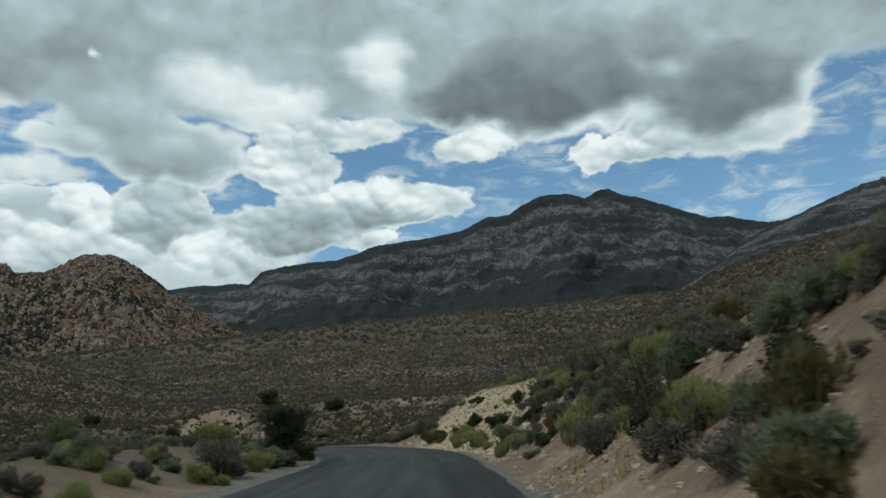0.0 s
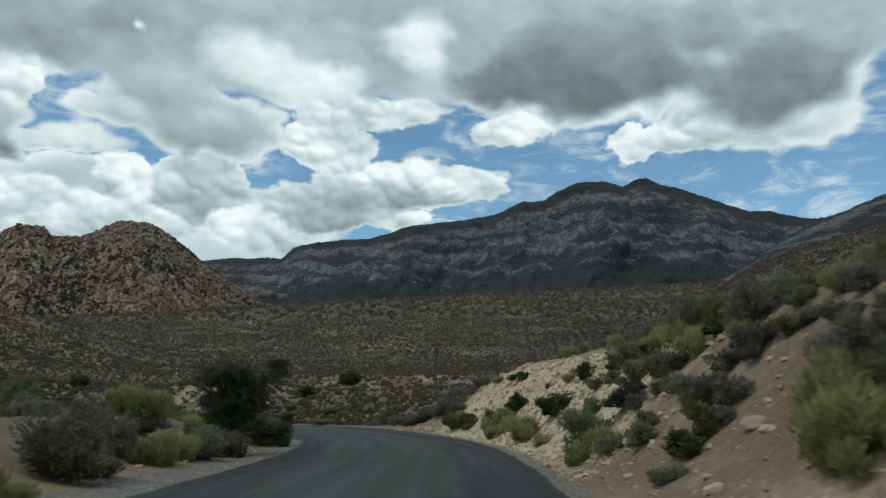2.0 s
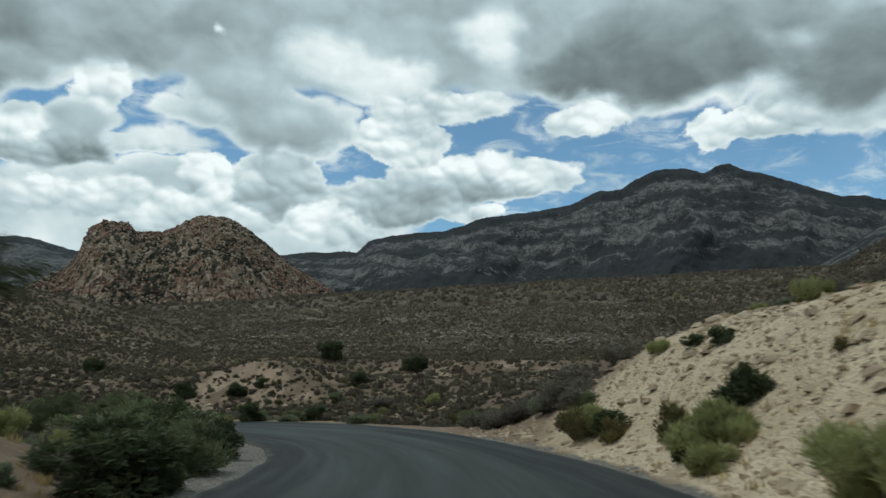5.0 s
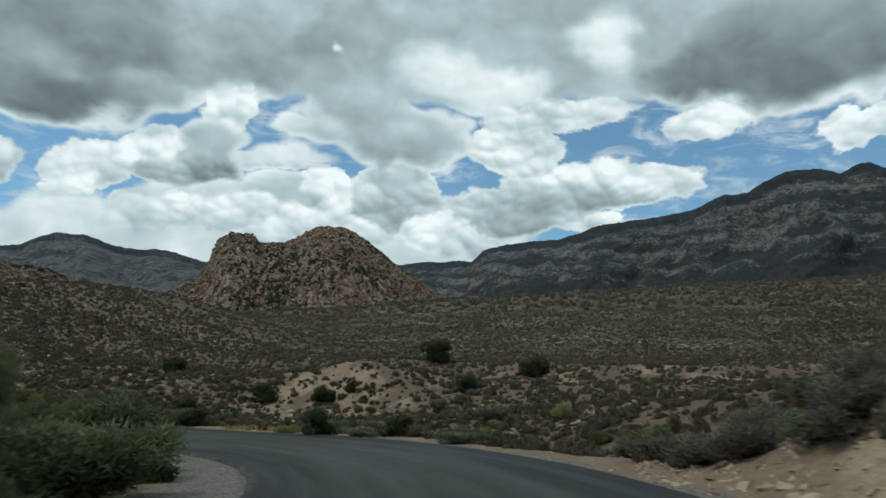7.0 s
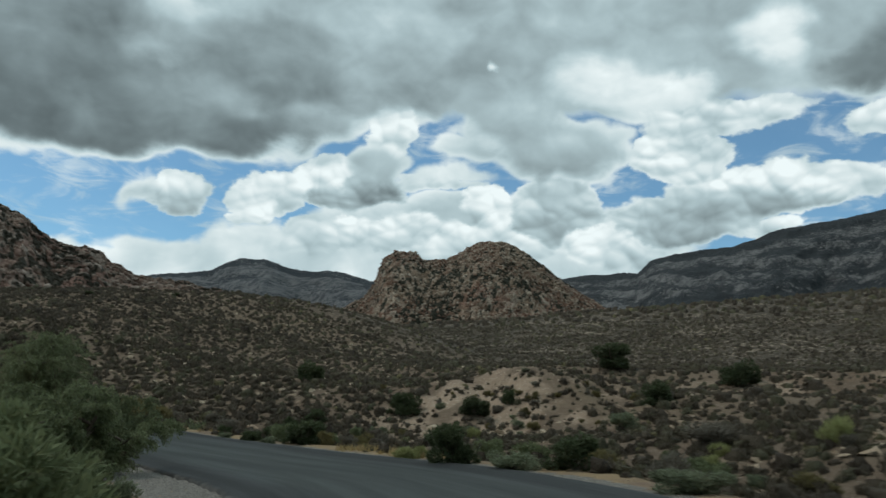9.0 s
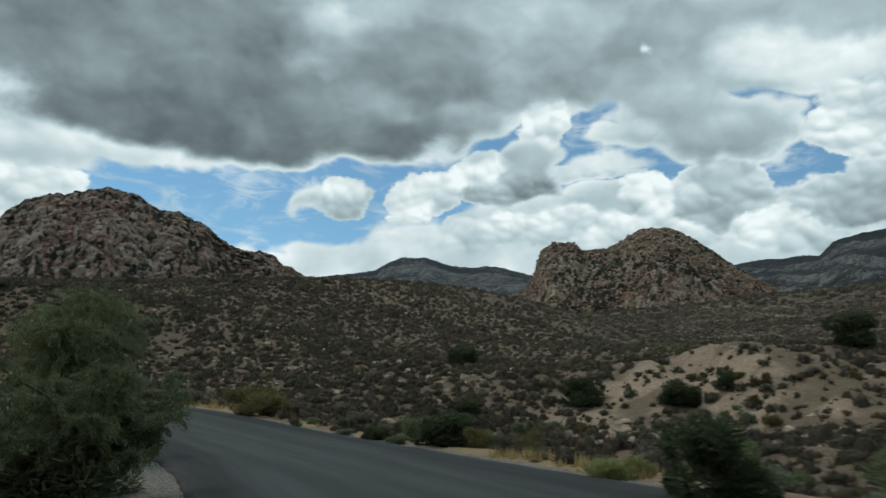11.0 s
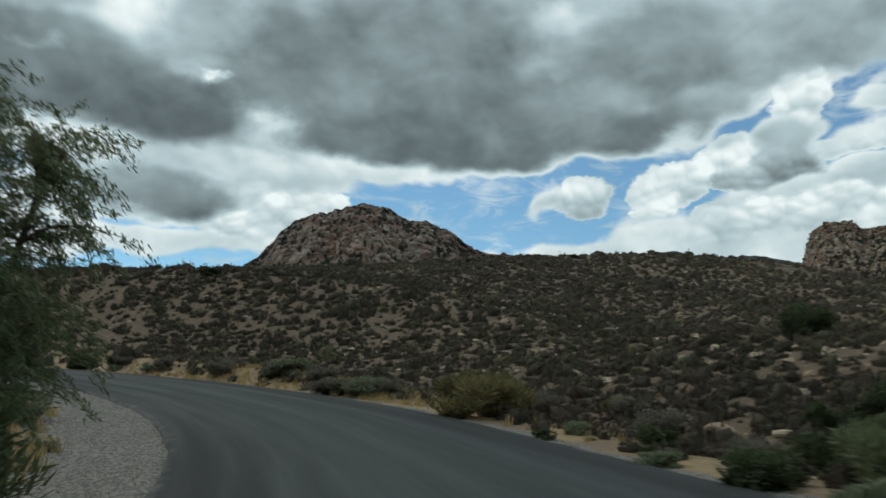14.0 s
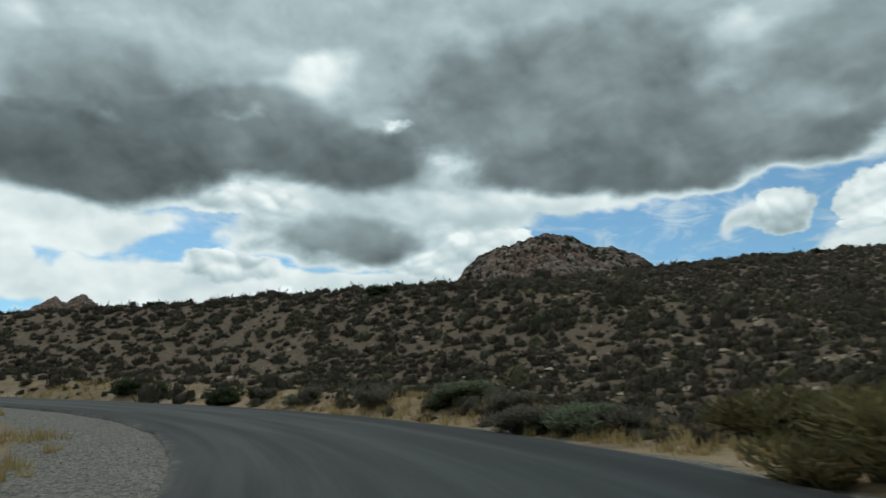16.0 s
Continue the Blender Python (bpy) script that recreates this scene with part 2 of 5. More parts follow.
clear = w.node("ShaderNodeBackground")
w.link(w.vec("MULTIPLY", sky.outputs[0], (0.63, 0.96, 1.0)), clear.inputs[0])
clear.inputs[1].default_value = 0.118
cover = w.node("ShaderNodeBackground")
w.link(cloud, cover.inputs[0])
cover.inputs[1].default_value = 1.0
both = w.node("ShaderNodeMixShader")
w.link(blue, both.inputs[0])
w.link(cover.outputs[0], both.inputs[1])
w.link(clear.outputs[0], both.inputs[2])
w.link(both.outputs[0], w.node("ShaderNodeOutputWorld").inputs[0])
world.cycles.sampling_method, world.cycles.sample_map_resolution = "MANUAL", 512

sun = new("sun", bpy.data.lights.new("sun", "SUN"))
sun.data.energy, sun.data.angle, sun.data.color = 0.8, radians(12), (1.0, 0.95, 0.88)
sun_el, sun_az = radians(SUN_TOWARDS[0]), radians(SUN_TOWARDS[1])
sun.matrix_world = look((0, 0, 300), (300 * math.sin(sun_az) * math.cos(sun_el), -300 * math.cos(sun_az) * math.cos(sun_el), 300 - 300 * math.sin(sun_el)))


# ---------- materials ----------
def material(name, rough=0.9):
    """A new material: its net, its shader and its object coordinates."""
    m = bpy.data.materials.new(name)
    m.use_nodes = True
    n = Net(m.node_tree)
    b = n.node("ShaderNodeBsdfPrincipled")
    b.inputs["Roughness"].default_value = rough
    b.inputs["Specular IOR Level"].default_value = 0.25
    n.link(b.outputs[0], n.node("ShaderNodeOutputMaterial").inputs[0])
    return m, n, b, n.node("ShaderNodeNewGeometry").outputs["Position"]


def bumped(n, b, value, strength, distance):
    k = n.node("ShaderNodeBump")
    k.inputs["Strength"].default_value, k.inputs["Distance"].default_value = strength, distance
    n.link(value, k.inputs["Height"])
    n.link(k.outputs[0], b.inputs["Normal"])


def asphalt_material():
    m, n, b, p = material("asphalt", 0.72)
    b.inputs["Specular IOR Level"].default_value = 0.45
    across, along = n.attr("across"), n.attr("along")
    c = n.node("ShaderNodeCombineXYZ")
    n.put(c.inputs[0], n.math("MULTIPLY", along, 0.05))
    n.put(c.inputs[1], across)
    streak = n.noise(c.outputs[0], 1.1, 5.0, 0.6)
    cloudy = n.noise(p, 0.25, 4.0, 0.6)
    grit = n.noise(p, 55.0, 3.0, 0.7)
    worn = n.ramp(n.math("ADD", n.math("ABSOLUTE", n.math("ADD", across, 0.2)), n.math("MULTIPLY", streak, 1.2)), 3.8, 2.2)
    col = n.mix(worn, (0.0065, 0.007, 0.0072), (0.027, 0.033, 0.030))
    col = n.mix(n.ramp(streak, 0.40, 0.7, 0.0, 0.22), col, (0.018, 0.020, 0.020))
    col = n.mix(n.ramp(cloudy, 0.5, 0.75, 0.0, 0.15), col, (0.036, 0.040, 0.038))
    col = n.mix(n.ramp(grit, 0.4, 0.8, 0.0, 0.30), col, (0.042, 0.045, 0.043))
    edge = n.ramp(n.math("ADD", n.math("ABSOLUTE", across), n.math("MULTIPLY", n.noise(p, 1.4, 5.0, 0.7), 0.9)), 4.35, 4.75)
    col = n.mix(n.math("MULTIPLY", edge, 0.7), col, (0.17, 0.155, 0.135))
    n.link(col, b.inputs["Base Color"])
    n.put(b.inputs["Roughness"], n.ramp(streak, 0.3, 0.7, 0.62, 0.85))
    bumped(n, b, grit, 0.35, 0.01)
    return m


def ground_material():
    """Desert soil; gravel on the verge, pale rubble on the cut, sand on the bluff, dry grass and scrub further off."""
    m, n, b, p = material("desert_soil", 0.95)
    big, mid, fine = n.noise(p, 0.05, 5.0, 0.6), n.noise(p, 0.45, 6.0, 0.65), n.noise(p, 6.0, 5.0, 0.7)
    pebble = n.voronoi(p, 17.0, "Color")
    sepc = n.node("ShaderNodeSeparateColor")
    n.link(pebble, sepc.inputs[0])
    stone = n.voronoi(p, 17.0, "Distance")
    col = n.mix(n.ramp(mid, 0.35, 0.7), (0.20, 0.145, 0.10), (0.33, 0.25, 0.178))
    col = n.mix(n.ramp(big, 0.4, 0.65, 0.0, 0.6), col, (0.20, 0.125, 0.082))
    col = n.mix(n.ramp(fine, 0.45, 0.75, 0.0, 0.45), col, (0.40, 0.315, 0.235))
    # dry grass straw
    straw = n.math("MULTIPLY", n.attr("straw"), n.ramp(mid, 0.38, 0.6))
    col = n.mix(n.math("MULTIPLY", straw, n.ramp(fine, 0.3, 0.6, 0.4, 1.0)), col, (0.36, 0.255, 0.12))
    sand = n.ramp(n.math("ADD", n.attr("sandy"), n.math("MULTIPLY", n.math("SUBTRACT", mid, 0.5), 1.3)), 0.32, 0.62)
    col = n.mix(n.math("MULTIPLY", sand, 0.9), col, n.mix(fine, (0.30, 0.212, 0.148), (0.45, 0.34, 0.245)))
    flecks = n.voronoi(p, 4.5)
    col = n.mix(n.math("MULTIPLY", sand, n.ramp(flecks, 0.32, 0.2, 0.0, 0.75)), col, (0.60, 0.52, 0.42))
    col = n.mix(n.math("MULTIPLY", sand, n.ramp(n.noise(p, 1.3, 6.0, 0.8), 0.54, 0.70, 0.0, 0.6)), col, (0.19, 0.135, 0.10))
    pale = n.ramp(n.math("ADD", n.attr("pale"), n.math("MULTIPLY", n.math("SUBTRACT", mid, 0.5), 0.5)), 0.25, 0.7)
    chalk = n.mix(n.ramp(mid, 0.35, 0.65), (0.57, 0.435, 0.28), (0.74, 0.60, 0.42))
    chalk = n.mix(n.ramp(sepc.outputs[0], 0.1, 0.9, 0.0, 0.6), chalk, (0.76, 0.645, 0.47))
    col = n.mix(pale, col, chalk)
    gravel = n.ramp(n.math("ADD", n.attr("verge"), n.math("MULTIPLY", n.math("SUBTRACT", mid, 0.5), 0.7)), 0.35, 0.6)
    pebbles = n.mix(sepc.outputs[0], (0.11, 0.10, 0.088), (0.36, 0.33, 0.29))
    pebbles = n.mix(n.ramp(fine, 0.4, 0.7, 0.0, 0.6), pebbles, (0.235, 0.212, 0.185))
    col = n.mix(gravel, col, pebbles)
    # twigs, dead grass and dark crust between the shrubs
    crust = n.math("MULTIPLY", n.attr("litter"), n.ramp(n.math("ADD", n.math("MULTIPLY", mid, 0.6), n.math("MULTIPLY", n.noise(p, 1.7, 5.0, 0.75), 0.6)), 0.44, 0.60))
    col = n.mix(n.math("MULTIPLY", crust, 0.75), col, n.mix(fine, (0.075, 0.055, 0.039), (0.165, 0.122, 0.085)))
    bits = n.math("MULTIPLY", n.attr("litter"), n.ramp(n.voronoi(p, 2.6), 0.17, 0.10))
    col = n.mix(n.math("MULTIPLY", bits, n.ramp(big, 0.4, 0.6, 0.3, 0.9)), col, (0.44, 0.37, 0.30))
    # low dead scrub and litter far off, too small to be seen singly
    gaps = n.math("ADD", n.noise(p, 0.85, 3.0, 0.6), n.math("MULTIPLY", n.math("SUBTRACT", big, 0.5), 0.35))
    col = n.mix(n.math("MULTIPLY", n.attr("distant"), n.ramp(gaps, 0.60, 0.64, 0.0, 0.75)), col, n.mix(fine, (0.30, 0.235, 0.17), (0.46, 0.39, 0.30)))
    far = n.math("MULTIPLY", n.attr("distant"), n.ramp(gaps, 0.62, 0.56))
    col = n.mix(n.math("MULTIPLY", far, 0.9), col, n.mix(big, (0.046, 0.037, 0.026), (0.070, 0.056, 0.037)))
    n.link(col, b.inputs["Base Color"])
    h = n.math("ADD", n.math("MULTIPLY", fine, 0.6), n.math("MULTIPLY", n.ramp(stone, 0.5, 0.0), n.math("MAXIMUM", gravel, pale)))
    lumps = n.math("ADD", h, n.math("MULTIPLY", n.noise(p, 2.2, 5.0, 0.7), 1.5))
    bumped(n, b, lumps, 0.9, 0.10)
    return m


def leaf_material(name, dark, light, dry=(0.2, 0.16, 0.09), dryness=0.15):
    """Foliage: tone varies by plant and by sprig, in shrubs also with height."""
    m, n, b, p = material(name, 0.7)
    tone = n.attr("tone")
    pick = n.node("ShaderNodeObjectInfo").outputs["Random"]
    patch = n.noise(p, 2.5, 3.0, 0.6)
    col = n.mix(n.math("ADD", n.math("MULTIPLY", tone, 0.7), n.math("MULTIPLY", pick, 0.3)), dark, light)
    col = n.mix(n.ramp(patch, 0.52, 0.75, 0.0, dryness * 3), col, dry)
    n.link(col, b.inputs["Base Color"])
    through_leaf, blend = n.node("ShaderNodeBsdfTranslucent"), n.node("ShaderNodeMixShader")
    n.link(col, through_leaf.inputs[0])
    blend.inputs[0].default_value = 0.35
    n.link(b.outputs[0], blend.inputs[1])
    n.link(through_leaf.outputs[0], blend.inputs[2])
    n.link(blend.outputs[0], m.node_tree.nodes["Material Output"].inputs[0])
    return m


def scrub_material():
    m, n, b, p = material("hill_scrub", 0.85)
    tone, sprig = n.attr("tone"), n.attr("sprig")
    col = n.mix(n.ramp(tone, 0.0, 0.45, kind="LINEAR"), (0.054, 0.041, 0.030), (0.092, 0.073, 0.050))
    col = n.mix(n.ramp(tone, 0.42, 0.7), col, (0.098, 0.092, 0.055))
    col = n.mix(n.ramp(tone, 0.78, 0.98), col, (0.21, 0.185, 0.09))
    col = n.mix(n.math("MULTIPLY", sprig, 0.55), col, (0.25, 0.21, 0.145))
    grain = n.noise(p, 16.0, 4.0, 0.7)
    col = n.mix(n.ramp(grain, 0.45, 0.7, 0.0, 0.5), col, (0.045, 0.040, 0.030))
    n.link(col, b.inputs["Base Color"])
    bumped(n, b, grain, 1.0, 0.10)
    return m


def wood_material(name, a, c):
    m, n, b, p = material(name, 0.85)
    g = n.noise(n.vec("MULTIPLY", p, (1, 1, 0.25)), 30.0, 4.0, 0.6)
    n.link(n.mix(g, a, c), b.inputs["Base Color"])
    bumped(n, b, g, 0.5, 0.01)
    return m


def stone_material():
    m, n, b, p = material("loose_stone", 0.9)
    tone = n.attr("tone")
    g = n.noise(p, 7.0, 5.0, 0.65)
    col = n.mix(tone, (0.31, 0.22, 0.145), (0.58, 0.475, 0.345))
    n.link(n.mix(n.ramp(g, 0.35, 0.7, 0.0, 0.5), col, (0.36, 0.29, 0.22)), b.inputs["Base Color"])
    bumped(n, b, g, 0.5, 0.03)
    return m


def boulder_rock_material(name, red, tan, grey, scrub):
    """Jointed sandstone: every block a tone of its own, dark varnish, scrub in the clefts."""
    m, n, b, p = material(name, 0.92)
    block, plant = n.attr("block"), n.attr("plant")
    big, mid, fine = n.noise(p, 0.010, 4.0, 0.6), n.noise(p, 0.06, 6.0, 0.7), n.noise(p, 0.30, 4.0, 0.7)
    col = n.mix(n.ramp(big, 0.42, 0.6), red, tan)
    col = n.mix(n.ramp(block, 0.35, 0.75, 0.0, 0.9), col, grey)
    col = n.mix(n.ramp(mid, 0.50, 0.66, 0.0, 0.65), col, (0.080, 0.055, 0.045))
    col = n.mix(n.ramp(fine, 0.55, 0.75, 0.0, 0.4), col, (0.50, 0.42, 0.34))
    col = n.mix(n.ramp(plant, 0.50, 0.56, 0.0, scrub), col, (0.035, 0.037, 0.026))
    n.link(col, b.inputs["Base Color"])
    bumped(n, b, n.math("ADD", mid, n.math("MULTIPLY", fine, 0.5)), 0.9, 5.0)
    return m


def limestone_material(name, haze, scrub=0.0):
    """Banded grey limestone under dark scrub; blue-grey air haze is mixed into its colour."""
    m, n, b, p = material(name, 0.95)
    s = n.node("ShaderNodeSeparateXYZ")
    n.link(p, s.inputs[0])
    layer = n.node("ShaderNodeCombineXYZ")
    n.put(layer.inputs[2], n.attr("bed"))
    n.put(layer.inputs[0], n.math("MULTIPLY", s.outputs[0], 0.0009))
    bands = n.noise(layer.outputs[0], 34.0, 6.0, 0.75)
    big, mid, fine = n.noise(p, 0.0035, 5.0, 0.65), n.noise(p, 0.02, 6.0, 0.75), n.noise(p, 0.085, 5.0, 0.8)
    thin = n.noise(layer.outputs[0], 150.0, 4.0, 0.7)
    rock = n.mix(n.ramp(n.math("ADD", n.math("MULTIPLY", bands, 0.65), n.math("MULTIPLY", thin, 0.35)), 0.43, 0.57), (0.066, 0.066, 0.068), (0.25, 0.24, 0.23))
    rock = n.mix(n.ramp(fine, 0.50, 0.68, 0.0, 0.45), rock, (0.29, 0.285, 0.275))
    cover = n.math("ADD", n.math("ADD", n.math("MULTIPLY", mid, 0.55), n.math("MULTIPLY", fine, 0.75)), n.math("MULTIPLY", n.attr("bare"), -0.225))
    col = n.mix(n.ramp(n.math("ADD", cover, n.math("MULTIPLY", big, 0.6)), 0.715 + scrub, 0.80 + scrub, 0.0, 0.9), rock, (0.022, 0.026, 0.028))
    # aerial haze painted in: the base colour is pulled towards blue-grey
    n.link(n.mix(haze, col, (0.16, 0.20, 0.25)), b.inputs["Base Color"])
    bumped(n, b, n.math("ADD", mid, n.math("ADD", n.math("MULTIPLY", bands, 0.5), n.math("MULTIPLY", fine, 0.4))), 1.0, 22.0)
    return m


ASPHALT, SOIL, SCRUB, STONE = asphalt_material(), ground_material(), scrub_material(), stone_material()
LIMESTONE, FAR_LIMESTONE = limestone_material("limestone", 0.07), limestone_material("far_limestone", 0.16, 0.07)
BUTTE_ROCK = boulder_rock_material("butte_sandstone", (0.24, 0.135, 0.095), (0.31, 0.225, 0.16), (0.47, 0.39, 0.305), 0.95)
DOME_ROCK = boulder_rock_material("dome_sandstone", (0.27, 0.165, 0.13), (0.33, 0.235, 0.185), (0.42, 0.35, 0.295), 0.9)
BARK = wood_material("bark", (0.07, 0.055, 0.042), (0.15, 0.12, 0.09))
TWIG = wood_material("dry_twig", (0.10, 0.085, 0.065), (0.22, 0.19, 0.15))
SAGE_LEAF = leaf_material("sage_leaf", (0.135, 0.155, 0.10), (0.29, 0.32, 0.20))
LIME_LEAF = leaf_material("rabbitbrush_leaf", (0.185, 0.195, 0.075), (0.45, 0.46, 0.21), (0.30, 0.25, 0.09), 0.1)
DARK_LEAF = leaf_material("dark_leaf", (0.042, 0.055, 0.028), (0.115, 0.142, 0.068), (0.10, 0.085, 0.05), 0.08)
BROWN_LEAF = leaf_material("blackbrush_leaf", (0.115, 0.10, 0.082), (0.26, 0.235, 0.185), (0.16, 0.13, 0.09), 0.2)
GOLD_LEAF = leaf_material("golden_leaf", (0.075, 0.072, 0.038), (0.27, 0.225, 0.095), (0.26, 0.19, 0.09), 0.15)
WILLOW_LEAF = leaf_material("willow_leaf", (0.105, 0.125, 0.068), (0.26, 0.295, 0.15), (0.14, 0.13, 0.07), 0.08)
YUCCA_LEAF = leaf_material("yucca_leaf", (0.10, 0.12, 0.085), (0.22, 0.24, 0.17), (0.3, 0.26, 0.17), 0.12)
STRAW_LEAF = leaf_material("dry_grass", (0.34, 0.245, 0.11), (0.58, 0.45, 0.23), (0.38, 0.28, 0.15), 0.1)


# ---------- the lie of the land ----------
# centre line of the road: x, y, z, crossfall (rise to the outside per metre)
ROAD = [
    (-5.45, -60.06, -0.10, 0.013), (-4.33, -30.02, -0.81, 0.013), (-3.77, -15.00, -1.17, 0.012), (-3.21, 0.03, -1.54, 0.011),
    (-2.47, 15.24, -1.98, 0.007), (-2.54, 30.24, -2.42, 0.000), (-3.20, 45.34, -2.82, -0.004),
    (-6.05, 59.63, -3.20, 0.000), (-11.97, 72.08, -3.52, 0.034), (-20.83, 82.38, -3.92, 0.057),
    (-32.23, 89.60, -4.30, 0.056), (-44.23, 94.47, -4.27, 0.051), (-56.65, 96.32, -3.53, 0.032),
    (-69.08, 94.77, -2.72, 0.025), (-80.68, 90.11, -1.99, 0.029), (-90.60, 82.54, -1.32, 0.032),
    (-98.19, 72.64, -0.65, 0.032), (-102.87, 61.09, 0.01, 0.032), (-105.5, 35.0, 1.5, 0.03),
]
ROAD_HALF = 4.1


def spline(rows, step):
    """Catmull-Rom through the rows, about one sample every step metres."""
    k = np.array(rows, float)
    k = np.vstack([2 * k[0] - k[1], k, 2 * k[-1] - k[-2]])
    out = []
    for i in range(1, len(k) - 2):
        n = max(2, int(np.linalg.norm(k[i + 1, :2] - k[i, :2]) / step))
        t = (np.arange(n) / n)[:, None]
        a, b, c, d = k[i - 1], k[i], k[i + 1], k[i + 2]
        out.append(0.5 * (2 * b + (c - a) * t + (2 * a - 5 * b + 4 * c - d) * t ** 2 + (3 * b - a - 3 * c + d) * t ** 3))
    return np.vstack(out + [k[-2:-1]])


LINE = spline(ROAD, 1.0)
LINE_DIR = np.gradient(LINE[:, :2], axis=0)
LINE_DIR /= np.linalg.norm(LINE_DIR, axis=1)[:, None]
LINE_OUT = np.stack([LINE_DIR[:, 1], -LINE_DIR[:, 0]], 1)
LINE_S = np.concatenate([[0], np.cumsum(np.linalg.norm(np.diff(LINE[:, :2], axis=0), axis=1))])


def smooth(a, b, v):
    t = np.clip((v - a) / (b - a), 0, 1)
    return t * t * (3 - 2 * t)


def lattice(i, j, seed):
    h = np.sin(i * 127.1 + j * 311.7 + seed * 74.7) * 43758.5453
    return h - np.floor(h)


def value_noise(x, y, seed=0):
    i, j = np.floor(x), np.floor(y)
    u, v = x - i, y - j
    u, v = u * u * (3 - 2 * u), v * v * (3 - 2 * v)
    a, b = lattice(i, j, seed), lattice(i + 1, j, seed)
    c, d = lattice(i, j + 1, seed), lattice(i + 1, j + 1, seed)
    return (a + (b - a) * u) * (1 - v) + (c + (d - c) * u) * v


def fbm(x, y, octaves=4, seed=0):
    """About -1 to 1."""
    total, amp, norm = 0.0, 1.0, 0.0
    for k in range(octaves):
        total = total + amp * (value_noise(x * 2 ** k + 17.3 * k, y * 2 ** k - 9.1 * k, seed + k) * 2 - 1)
        norm += amp
        amp *= 0.5
    return total / norm


def by_road(x, y):
    """For points: signed distance from the centre line (outside of the bend positive), place along it, road height there."""
    x, y = np.asarray(x, float).ravel(), np.asarray(y, float).ravel()
    lat, along, level, near = (np.empty(len(x)) for _ in range(4))
    for k in range(0, len(x), 20000):
        p = slice(k, k + 20000)
        dx, dy = x[p, None] - LINE[None, :, 0], y[p, None] - LINE[None, :, 1]
        d2 = dx * dx + dy * dy
        i = d2.argmin(1)
        r = np.arange(len(i))
        side = dx[r, i] * LINE_OUT[i, 0] + dy[r, i] * LINE_OUT[i, 1]
        ahead = dx[r, i] * LINE_DIR[i, 0] + dy[r, i] * LINE_DIR[i, 1]
        lat[p] = np.where(side < 0, -1, 1) * np.sqrt(d2[r, i])
        along[p] = LINE_S[i] + np.clip(ahead, -1, 1)
        w = 1 / (d2 + 4) ** 2
        far = (w * LINE[None, :, 2]).sum(1) / w.sum(1)
        exact = np.interp(along[p], LINE_S, LINE[:, 2]) + np.interp(along[p], LINE_S, LINE[:, 3]) * np.clip(side, -6, 6)
        m = smooth(5, 10, np.abs(lat[p]))
        level[p] = exact * (1 - m) + far * m
    return lat, along, level


def hills(x, y):
    """The land beyond the road: a wash, a sandy bluff behind it, the long slope to the ridge, and the hill in the north-west."""
    up = y - (131.3 + 3 * fbm(x / 25, 0 * x + 3.3, 2, 5))
    north = (-5.0 + 5.2 * smooth(0, 11, up) + 0.047 * np.maximum(up, 0)
             + 0.16 * np.log1p(np.exp((up - 81.6) / 14)) * 14)
    rim = 62 + 0.107 * x + 5 * fbm(x / 160, y / 160 + 4, 3, 8)
    north = -np.log(np.exp(-north / 7) + np.exp(-rim / 7)) * 7
    west = (-4.3 + 23.6 * np.exp(-((x + 121) / 49) ** 2 - ((y - 193) / 96) ** 2)
            + 9.3 * np.exp(-((x + 149) / 49.5) ** 2 - ((y - 65) / 61) ** 2))
    east = -4 + 34 * smooth(8, 120, x - 0.12 * y)
    shoulder = -6 + 60 * (1 - np.exp(-np.maximum(x - 0.22 * y + 8, 0) / 32)) * smooth(80, 280, np.hypot(x, y - 20))
    return np.log(np.exp(north / 3) + np.exp(west / 3) + np.exp(east / 3) + np.exp(shoulder / 3)) * 3


